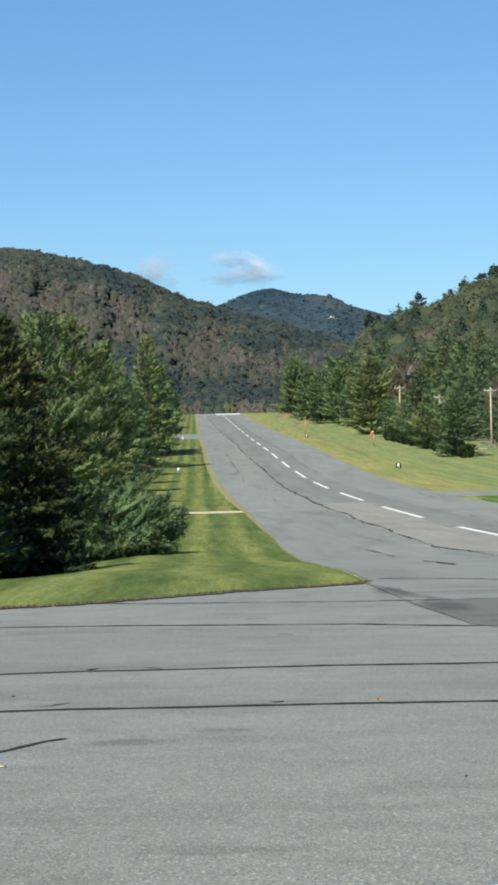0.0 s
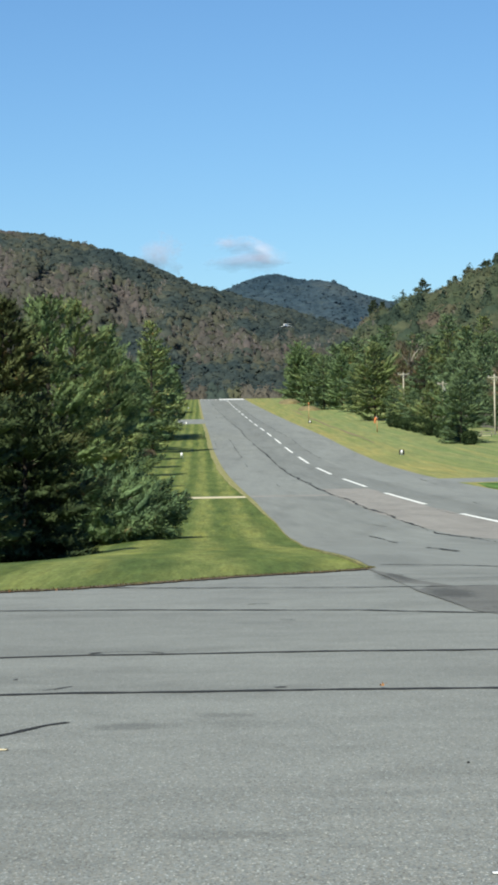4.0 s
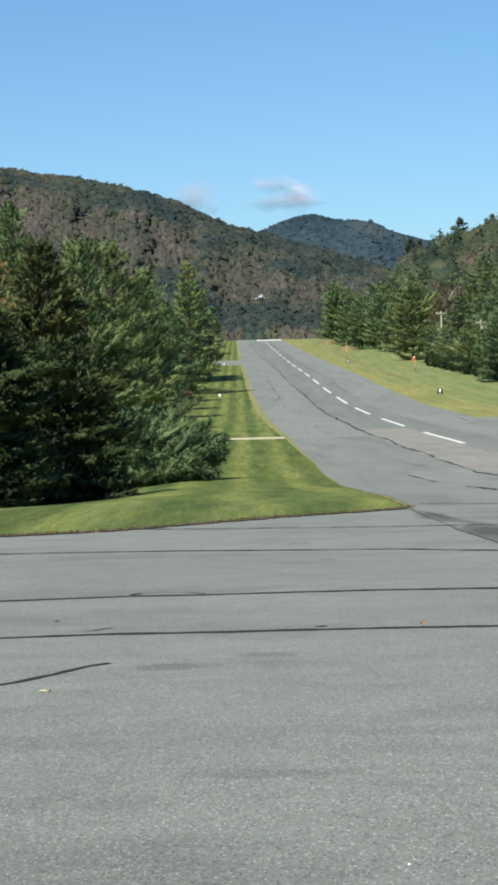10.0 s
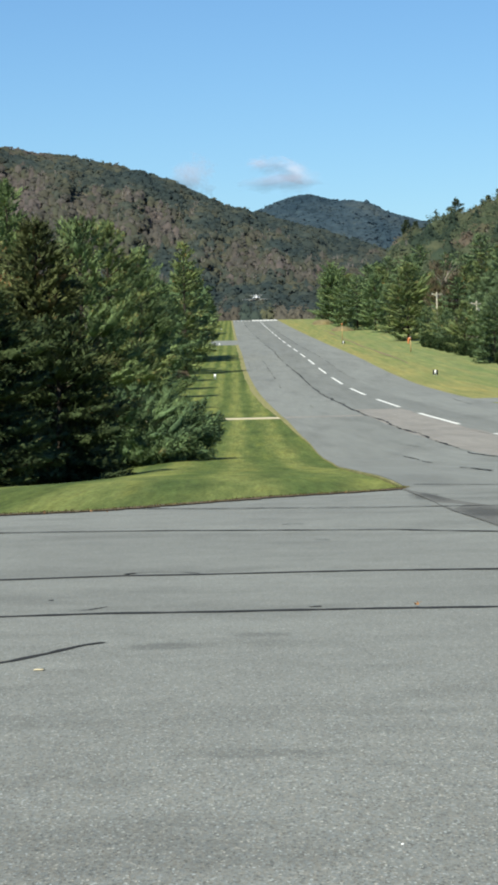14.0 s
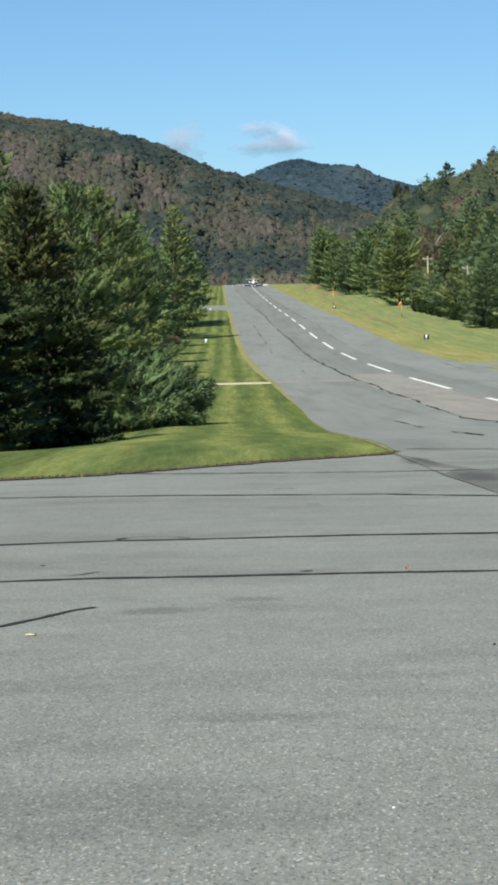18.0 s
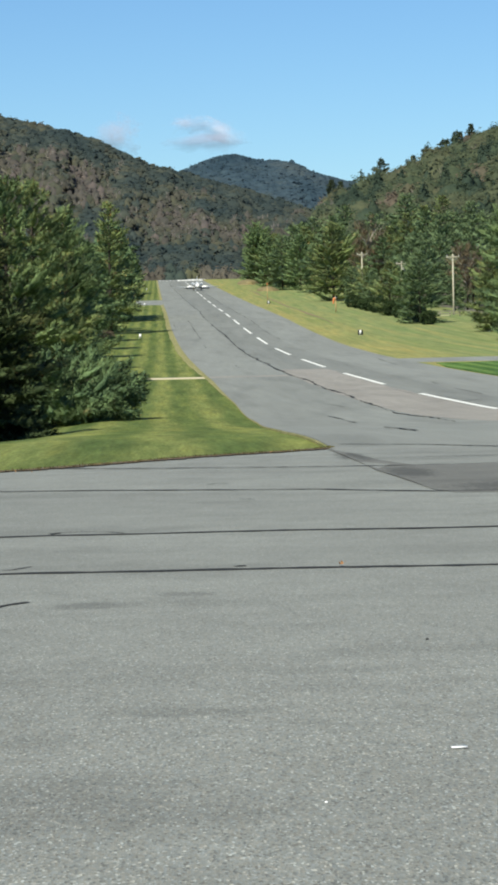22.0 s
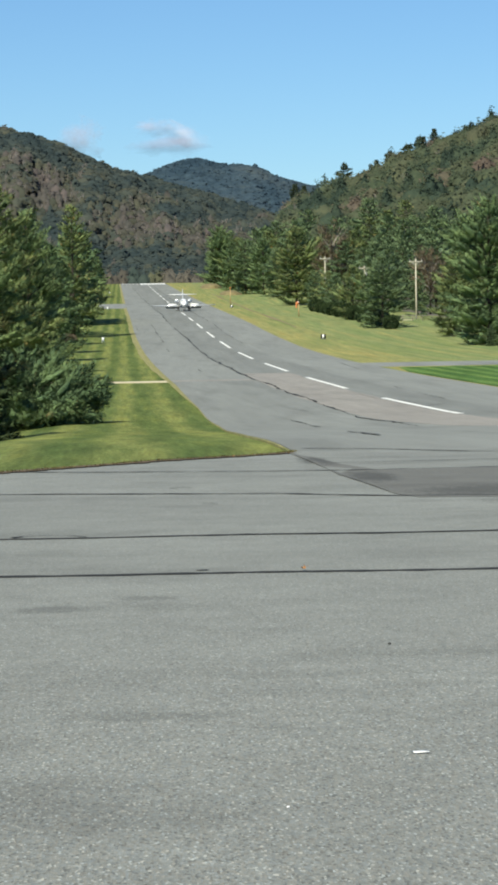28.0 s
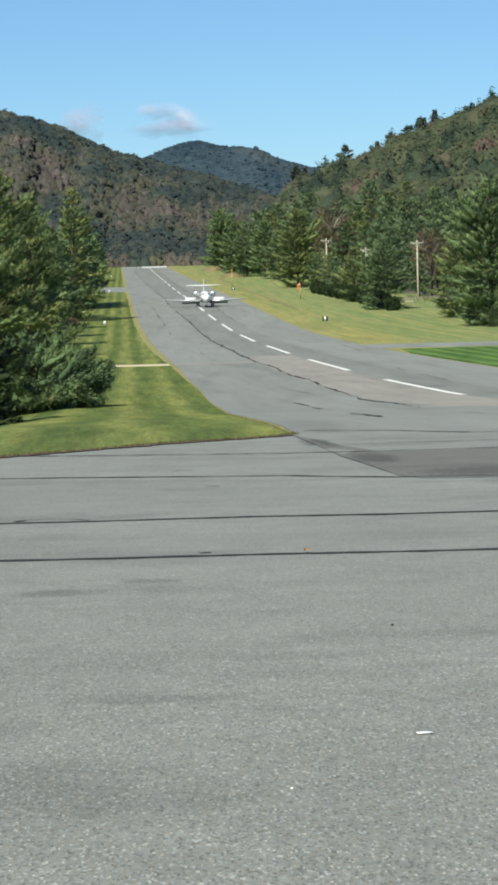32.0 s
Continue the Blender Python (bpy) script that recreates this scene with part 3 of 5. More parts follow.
    joints = [
        ([(-6, 16.7), (-1.55, 16.48), (-1.2, 16.53), (-0.83, 16.55), (0.02, 16.5), (0.75, 16.47), (1.59, 16.42), (2.33, 16.38), (9, 16.1)], 0.11), ([(-6, 19.5), (-1.82, 19.3), (-0.86, 19.4), (0.03, 19.37), (0.89, 19.4), (1.86, 19.3), (2.76, 19.3), (9, 19.1)], 0.1),
        ([(-6, 25.3), (-1.2, 24.7), (-0.06, 24.4), (1.41, 24.0), (2.42, 23.35), (3.3, 23.2), (9, 22.4)], 0.09), ([(-1.4, 28.9), (1.64, 27.95), (2.69, 27.8), (3.98, 27.9), (9, 27.4)], 0.09),
        ([(2.35, 34.75), (3.32, 33.8), (4.26, 32.3), (9, 30)], 0.1), ([(2.35, 29.6), (3.31, 29.7), (4.23, 29.8), (9, 29.3)], 0.05),
        ([(-1.45, 13.77), (-1.24, 14.02), (-1.04, 14.38), (-0.9, 14.72), (-0.78, 14.86)], 0.065), ([(-0.84, 19.52), (-0.78, 19.66), (-0.6, 19.7), (-0.42, 19.64), (-0.3, 19.5)], 0.022), ([(-0.85, 19.56), (-0.77, 19.62)], 0.07), ([(-1.04, 16.78), (-0.97, 16.82), (-0.86, 17.0)], 0.02), ([(-1.28, 17.55), (-1.25, 17.57)], 0.05),
        ([(0.44, 16.68), (0.52, 16.7)], 0.05), ([(0.42, 25.12), (0.52, 25.24), (0.63, 25.14)], 0.03), ([(0.67, 22.9), (0.79, 22.8)], 0.025),
    ]
    for pts, w in joints:
        child("tar_joint", line_on_land("tar_joint", pts, w, 0.004, TAR, rng), apron)
    verts = [(2.05, 33.2), (2.13, 30.6), (2.16, 29.0), (2.2, 27.0), (2.27, 26.1), (2.34, 25.2), (2.44, 23.6), (2.6, 23.1), (3.3, 22.95), (9, 22.0), (9, 27.35), (3.94, 27.85), (2.69, 27.76), (2.42, 29.2), (2.25, 31.2)]
    child("dark_patch", fresh("dark_patch", [(x, y, float(np.interp(y, along, rise)) + 0.003) for x, y in verts], [tuple(range(len(verts)))], ASPHALT_DARK), apron, "newer dark asphalt patch")
    # side roads
    path = tagged(new("path"), "narrow pale gravel path across the grass", "path", kind="structure")
    child("surface", strip("surface", [(200, -24, left_edge(200)), (205.2, -24, left_edge(205))], -0.02, 0.05, GRAVEL), path)
    stub = tagged(new("taxiway"), "short grey asphalt taxiway joining the runway", "taxiway", kind="structure")
    child("surface", strip("surface", [(708 + 8 * k, -20, left_edge(750)) for k in range(10)], -0.01, 0.05, ASPHALT_SIDE), stub)
    side = tagged(new("taxiway"), "grey asphalt taxiway leaving beside the lawn", "taxiway", kind="structure")
    child("surface", strip("surface", [(244, right_edge(250), 90), (250, right_edge(250), 90), (262, right_edge(262), 90)], -0.012, 0.05, ASPHALT_SIDE), side)
    plot = tagged(new("lawn"), "vivid green mown lawn between runway and taxiway", "lawn", kind="structure")
    child("surface", strip("surface", [(120 + 6 * k, right_edge(120 + 6 * k) + 0.5 + max(0, (k - 17) * 0.35), 70) for k in range(21)], -0.02, 0.03, LAWN_GREEN), plot)
    # worn line along the foot of the slope
    swale = tagged(new("worn_track"), "thin brown line of worn grass along the slope", "track", kind="structure")
    yy = [470 + 12 * k for k in range(41)]
    child("surface", strip("surface", [(y, 31.3 + (y - 470) * 0.0036 - 0.35 - 0.25 * math.sin(y * 0.06), 31.3 + (y - 470) * 0.0036 + 0.35 + 0.25 * math.sin(y * 0.037)) for y in yy], -0.03, 0.03, BANK), swale)
    # dry verge along the pavement
    verge = tagged(new("verge"), "dry yellow grass verge along the runway edge", "verge", kind="structure")
    yy = ys
    child("surface", strip("surface", [(y, left_edge(y) - min(0.8, 0.04 + max(0, y - 130) * 0.005) * (1 + 0.08 * math.sin(y * 0.21) + 0.08 * math.sin(y * 0.083)), left_edge(y)) for y in yy], -0.012, 0.04, DRY), verge)
    child("surface", strip("surface", [(y, right_edge(y), right_edge(y) + 0.35 + 0.2 * math.sin(y * 0.13)) for y in yy if y > 266], -0.02, 0.04, DRY), verge)
    tip = [(y, float(np.interp(y, [p[1] for p in FRONT], [p[0] for p in FRONT]))) for y in (31.3, 31.7, 32.1, 32.5, 32.9, 33.3)]
    child("surface", strip("surface", [(y, x - 0.02 - 0.16 * (y - 31.2) ** 0.5, x - 0.01) for y, x in tip], -0.022, 0.03, DRY), verge)


build_ground()
build_pavement()


# ---- trees ----
def unit(v):
    return v / np.maximum(np.linalg.norm(v, axis=-1, keepdims=True), 1e-6)


def blades(rng, p, way, length, width, count, spread):
    """count narrow leaf-shaped quads about each point p, fanned round its way."""
    n = len(p)
    d = unit(np.repeat(way, count, 0) + spread * rng.normal(size=(n * count, 3)))
    s = unit(np.cross(d, rng.normal(size=(n * count, 3))))
    ln = length * rng.uniform(0.6, 1.25, (n * count, 1))
    wd = width * rng.uniform(0.7, 1.3, (n * count, 1)) / 2
    q = np.repeat(p, count, 0)
    return np.stack([q, q + d * ln * 0.5 + s * wd, q + d * ln, q + d * ln * 0.5 - s * wd], 1)


def sprays(rng, p, axis, length, count, slim, flat, lie):
    """Feathery sprays: count narrow quads set along each axis, fanned flat or all round it; they lie in the face of the foliage, whose way out is lie."""
    n = len(p)
    axis = unit(axis)
    up = unit(np.array([0, 0, 1.0]) + 0.35 * rng.normal(size=(n, 3)))
    lat = unit(np.cross(axis, up))
    up = np.cross(lat, axis)
    f = np.tile(np.linspace(0.0, 1.0, count) ** 0.9, (n, 1)) + rng.normal(size=(n, count)) * 0.06
    turn = rng.uniform(0, 6.283, (n, count, 1))
    turn = np.where(rng.uniform(size=(n, count, 1)) < flat, np.where(turn > 3.14, 0.0, 3.14) + 0.25 * rng.normal(size=(n, count, 1)), turn)
    ray = lat[:, None] * np.cos(turn) + up[:, None] * np.sin(turn)
    d = unit(axis[:, None] + ray * (0.85 - 0.55 * np.clip(f, 0, 1))[..., None])
    ln = length * rng.uniform(0.75, 1.25, (n, 1, 1)) * 0.5 * (1.1 - 0.45 * f)[..., None] * rng.uniform(0.7, 1.2, (n, count, 1))
    q = p[:, None] + axis[:, None] * (f * length * 0.7)[..., None]
    s = unit(np.cross(d, lie[:, None] + 0.45 * rng.normal(size=(n, count, 3))))
    wd = ln * slim
    v = np.stack([q, q + d * ln * 0.45 + s * wd, q + d * ln, q + d * ln * 0.45 - s * wd], 2)
    return v.reshape(-1, 4, 3)


# crown outlines: pairs of height share and radius share
FULL = [(0.0, 0.72), (0.12, 0.97), (0.3, 1.0), (0.5, 0.86), (0.7, 0.64), (0.86, 0.4), (0.95, 0.2), (1.0, 0.05)]
TIERED = [(0.0, 0.85), (0.15, 1.0), (0.35, 0.93), (0.55, 0.76), (0.75, 0.52), (0.9, 0.28), (1.0, 0.04)]
BROAD = [(0.0, 0.96), (0.25, 1.0), (0.5, 0.84), (0.72, 0.58), (0.88, 0.33), (1.0, 0.06)]
ROUND = [(0.0, 0.92), (0.18, 1.0), (0.42, 0.96), (0.62, 0.82), (0.78, 0.62), (0.9, 0.4), (0.97, 0.2), (1.0, 0.06)]
RAGGED = [(0.0, 0.3), (0.25, 0.55), (0.45, 1.0), (0.6, 0.6), (0.72, 0.85), (0.86, 0.5), (1.0, 0.12)]


def heart(fine=1):
    """A small ball: its directions and faces."""
    ball = bmesh.new()
    bmesh.ops.create_icosphere(ball, subdivisions=fine, radius=1.0)
    way = np.array([v.co[:] for v in ball.verts])
    tri = np.array([[v.index for v in f.verts] for f in ball.faces])
    ball.free()
    return way, tri


def leafy_mesh(name, core, tri, core_lie, cards, lie, material, tone=None):
    """One mesh of solid hearts (n, m, 3) with faces tri and of loose cards (k, 4, 3); lie gives the way that the foliage faces."""
    n, m, nq = len(core), core.shape[1], len(cards)
    face = np.cross(cards[:, 1] - cards[:, 0], cards[:, 3] - cards[:, 0])
    cards = np.where(((face * lie).sum(-1) < 0)[:, None, None], cards[:, [0, 3, 2, 1]], cards)
    nt = n * len(tri)
    me = bpy.data.meshes.new(name)
    me.vertices.add(n * m + nq * 4)
    me.vertices.foreach_set("co", np.concatenate([core.reshape(-1, 3), cards.reshape(-1, 3)]).astype(np.float32).ravel())
    loops = np.concatenate([(tri[None] + m * np.arange(n)[:, None, None]).ravel(), n * m + np.arange(nq * 4)]).astype(np.int32)
    me.loops.add(len(loops))
    me.loops.foreach_set("vertex_index", loops)
    me.polygons.add(nt + nq)
    me.polygons.foreach_set("loop_start", np.concatenate([np.arange(nt) * 3, nt * 3 + np.arange(nq) * 4]).astype(np.int32))
    me.polygons.foreach_set("loop_total", np.concatenate([np.full(nt, 3), np.full(nq, 4)]).astype(np.int32))
    me.materials.append(material)
    if tone is not None:
        at = me.attributes.new("tone", "FLOAT", "POINT")
        at.data.foreach_set("value", np.concatenate([np.repeat(tone, m), np.repeat(tone, nq // n * 4)]).astype(np.float32))
    me.update(calc_edges=True)
    me.normals_split_custom_set(np.concatenate([core_lie.reshape(-1, 3)[loops[:nt * 3]], np.repeat(lie, 4, 0)]))
    return me


def conifer_shape(seed, h, r, outline, gap, arms, rise, sweep, fan, thick, ragged, bare, lean):
    """Limbs as (start, end, radius), and the leafy lobes of each bough: (middle, three half axes)."""
    rng = np.random.default_rng(seed)
    limbs, lobes = [], []
    up = np.array([0, 0, 1.0])
    ts, rs = zip(*outline)
    p1, p2 = rng.uniform(0, 6.28, 2)
    z = bare * h + 0.12 * gap
    while z < 0.975 * h:
        t = z / h
        wide = r * float(np.interp(t, ts, rs))
        grow, turn = rng.uniform(1 - ragged, 1 + 0.35 * ragged), rng.uniform(0, 6.283)
        k = arms if t < 0.75 else max(4, arms - 2)
        for i in range(k):
            a = turn + 6.283 * i / k + rng.normal() * 0.22
            ln = max(0.35 * gap, wide * grow * rng.uniform(1 - ragged, 1 + 0.5 * ragged) * (1 + 0.11 * math.sin(2 * a + p1 + 4 * t) + 0.09 * math.sin(3 * a + p2 - 5 * t)))
            tilt = rise[0] + (rise[1] - rise[0]) * t ** 1.6 + rng.normal() * 0.1
            base = np.array([lean * t * math.sin(p1), lean * t * math.cos(p1), z + rng.normal() * 0.12 * gap])
            ct, st = math.cos(tilt), math.sin(tilt)
            out = np.array([math.cos(a), math.sin(a), 0])
            limbs.append((base, base + out * ln * ct * 0.92 + up * ln * (st + sweep * 0.8) * 0.92, 0.01 + 0.012 * ln))
            for f, off, size, swing in ((0.62, 0.0, 1.0, 0.0), (0.46, 0.24, 0.74, 0.6), (0.5, -0.24, 0.74, -0.6)):
                f, size = f + rng.normal() * 0.04, size * rng.uniform(0.8, 1.15)
                b = a + swing + rng.normal() * 0.1
                side0 = np.array([-math.sin(a), math.cos(a), 0])
                mid = base + out * ln * f * ct + side0 * off * ln * fan * 2 + up * ln * (f * st + sweep * f * f)
                steep = tilt + sweep * 2 * f * 0.8
                way = np.array([math.cos(b) * math.cos(steep), math.sin(b) * math.cos(steep), math.sin(steep)])
                side = np.array([-math.sin(b), math.cos(b), 0])
                lobes.append((mid, way * 0.38 * ln * size, side * fan * 0.42 * ln * size, np.cross(way, side) * (thick * ln * size + 0.05 * gap)))
        z += gap * rng.uniform(0.75, 1.25) * (1.0 - 0.5 * t)
    lobes.append((np.array([0, 0, 0.96 * h]), up * 0.05 * h, np.array([0.018 * h, 0, 0]), np.array([0, 0.018 * h, 0])))
    return limbs, lobes


def foliage(name, seed, lobes, close, tuft, blades_each, slim, material, core=0.66, spread=0.22):
    """Tufts of needles set over leafy lobes, close of them to the square metre, each lobe round a solid heart."""
    rng = np.random.default_rng(seed + 1000)
    mid = np.array([b[0] for b in lobes])
    ax = np.array([b[1:] for b in lobes])
    n = len(mid)
    size = np.maximum(np.linalg.norm(ax, axis=-1), 1e-3)
    unit_ax = ax / size[..., None]
    blunt = np.maximum(size, 0.35 * size.max(-1)[:, None])
    way, tri = heart()
    m = len(way)

    def place(d, k, which):
        taper = 1 - 0.35 * np.clip(d[:, :1], 0, 1)
        pos = mid[which] + np.einsum("mc,mcx->mx", d * np.concatenate([np.ones_like(taper), taper, taper], -1) * k, ax[which])
        return pos, unit(np.einsum("mc,mcx->mx", d / blunt[which], unit_ax[which]))

    which = np.repeat(np.arange(n), m)
    hearts, heart_lie = place(np.tile(way, (n, 1)) * (1 + 0.13 * rng.normal(size=(n * m, 1))), core, which)
    area = 4.2 * (size[:, 0] * size[:, 1] + size[:, 1] * size[:, 2] + size[:, 0] * size[:, 2])
    which = np.repeat(np.arange(n), np.maximum(4, (area * close).astype(int)))
    k = len(which)
    pos, nrm = place(unit(rng.normal(size=(k, 3)) + np.array([0.35, 0, 0.1])), rng.uniform(0.3, 1.0, (k, 1)) ** 0.5, which)
    axis = unit(nrm * 0.34 + unit_ax[which, 0] * 0.95 + np.array([0, 0, 0.16]) + spread * rng.normal(size=(k, 3)))
    cards = sprays(rng, pos, axis, tuft, blades_each, slim, 0.3, nrm)
    lie = unit(np.repeat(nrm, blades_each, 0) + np.array([0, 0, 0.15]) + 0.12 * rng.normal(size=(len(cards), 3)))
    cards[..., 2] = np.maximum(cards[..., 2], 0.03)
    hearts[:, 2] = np.maximum(hearts[:, 2], 0.05)
    return leafy_mesh(name, hearts.reshape(n, m, 3), tri, heart_lie, cards, lie, material)


def limb_mesh(name, limbs, material):
    verts, faces = [], []
    for base, end, r in limbs:
        way = unit(end - base)
        s = unit(np.cross(way, np.array([0, 0, 1.0])))
        u = np.cross(s, way)
        b = len(verts)
        for c, rad in ((base, r), (end, r * 0.25)):
            for k in range(3):
                verts.append(c + rad * (s * math.cos(2.094 * k) + u * math.sin(2.094 * k)))
        for k in range(3):
            faces.append((b + k, b + (k + 1) % 3, b + 3 + (k + 1) % 3, b + 3 + k))
    return fresh(name, verts, faces, material)


def conifer(name, label, seed, h, r, material, outline=FULL, gap=1.0, arms=6, rise=(0.0, 0.75), sweep=0.2, fan=0.5, thick=0.13, ragged=0.3, bare=0.02,
            close=9.0, tuft=0.4, blades_each=8, slim=0.16, lean=0.0, core=0.66, group="", category="tree"):
    tree = tagged(new(name), label, category, group)
    limbs, lobes = conifer_shape(seed, h, r, outline, gap, arms, rise, sweep, fan, thick, ragged, bare, lean)
    rt = 0.014 * h + 0.05
    part("trunk", tube([(0, 0, -0.3), (0.02 * h * 0.1, 0, h * 0.3), (0, 0.02, h * 0.7), (0, 0, h)], [rt, rt * 0.75, rt * 0.4, 0.01], 9), BARK, tree)
    tagged(child("branchwork", limb_mesh("branchwork", limbs, BARK), tree), kind="stuff")
    child("crown", foliage("crown", seed, lobes, close, tuft, blades_each, slim, material, core), tree)
    return tree


def stand(tree, x, y, turn=0.0, scale=1.0, sink=0.0):
    tree.matrix_basis = pose(x, y, land1(x, y) - 0.05 - sink, 0, 0, turn) @ Matrix.Scale(scale, 4)
    return tree


def plant(tree, x, y, turn, scale):
    c = copy_thing(tree, pose(x, y, land1(x, y) - 0.05, 0, 0, turn))
    c.scale = (scale, scale, scale)
    return c


def juniper():
    """A low spreading shrub: feathery plumes that point outwards and up, over a dark heart."""
    rng = np.random.default_rng(15)
    shrub = tagged(new("juniper_shrub"), "low spreading juniper with pale feathery plumes over the grass", "shrub")
    lobes, limbs = [], []
    up = np.array([0, 0, 1.0])
    for k in range(92):
        u, a = rng.uniform(0.0, 1.0) ** 0.5, rng.uniform(0, 6.283)
        reach = 3.95 * (1 + 0.06 * math.sin(3 * a + 1) + 0.04 * math.sin(5 * a))
        out = np.array([math.cos(a), math.sin(a), 0])
        high = 3.4 * (1 - 0.55 * u ** 2) * (rng.uniform(0.8, 1.0) if k % 5 > 1 else rng.uniform(0.08, 0.8))
        mid = out * reach * u * 0.94 + up * (high - 0.2)
        way = unit(out * (0.3 + 0.8 * u) + up * rng.uniform(0.3, 0.85) + 0.25 * rng.normal(size=3))
        side = unit(np.cross(way, up))
        size = rng.uniform(0.95, 1.8) * (1.1 - 0.35 * u)
        lobes.append((mid, way * 0.82 * size, side * 0.3 * size, np.cross(way, side) * 0.2 * size))
        if k % 6 == 0:
            limbs.append((up * 0.1, mid, 0.035))
    for k in range(44):
        a, u = 6.283 * k / 44 + rng.normal() * 0.08, rng.uniform(0.88, 1.0)
        way = np.array([math.cos(a), math.sin(a), 0.12])
        side = np.array([-math.sin(a), math.cos(a), 0])
        lobes.append((way * 3.85 * u + up * rng.uniform(0.05, 1.2), way * 0.5, side * 0.3, up * 0.26))
    for k in range(26):
        a, u = rng.uniform(0, 6.283), 0.75 * math.sqrt(rng.uniform())
        lobes.append((np.array([math.cos(a) * 4.0 * u, math.sin(a) * 4.0 * u, 0.9 * (1 - 0.5 * u)]), np.array([0.9, 0, 0]), np.array([0, 0.9, 0]), up * 0.9 * (1 - 0.5 * u)))
    tagged(child("branchwork", limb_mesh("branchwork", limbs, BARK), shrub), kind="stuff")
    child("crown", foliage("crown", 15, lobes, 20.0, 0.42, 9, 0.11, PINE_BLUE), shrub)
    return shrub


def build_near_trees():
    # the dense stand beside the apron
    def add(name, label, seed, h, r, mat, x, y, **k):
        stand(conifer(name, label, seed, h, r, mat, **k), x, y, seed * 37)

    spruce = dict(outline=BROAD, gap=0.62, arms=8, rise=(-0.1, 0.6), sweep=0.16, fan=0.36, thick=0.1, ragged=0.3, close=11.0, tuft=0.42, blades_each=8, slim=0.15, core=0.85)
    pine = dict(outline=FULL, gap=0.98, arms=7, rise=(0.05, 0.75), sweep=0.24, fan=0.34, thick=0.055, ragged=0.42, close=11.0, tuft=0.5, blades_each=9, slim=0.11)
    add("spruce_tree", "tall dark green spruce with drooping boughs at the lawn's edge", 11, 8.2, 2.75, SPRUCE_BROWN, -6.1, 82, **spruce)
    add("spruce_tree", "dark green spruce with browned tips", 12, 6.4, 2.7, SPRUCE, -7.4, 73, **spruce)
    # added tree: its dark needles stand in for shade under the taller spruces
    add("spruce_tree", "low dark spruce added for the shade low in the stand", 28, 4.7, 2.2, SPRUCE, -5.3, 79, **spruce)
    add("spruce_tree", "dark spruce standing deep in the shaded stand", 18, 8.2, 2.8, SPRUCE, -10.6, 86, **spruce)
    add("pine_tree", "bushy green white pine with upswept sprays", 13, 11.0, 3.7, PINE, -6.9, 120, **pine)
    add("pine_tree", "yellow-green white pine with layered boughs", 14, 12.0, 3.8, PINE_WARM, -6.9, 146, **pine)
    stand(juniper(), -4.9, 110)
    add("pine_tree", "broad white pine with rusty inner needles", 16, 9.4, 3.3, PINE_RUSTY, -9.9, 106, **pine)
    add("pine_tree", "tall soft green white pine", 17, 14.6, 3.6, PINE, -12.6, 148, **pine)
    add("pine_tree", "full green white pine behind the low juniper", 19, 12.4, 4.0, PINE, -6.6, 188, **pine)


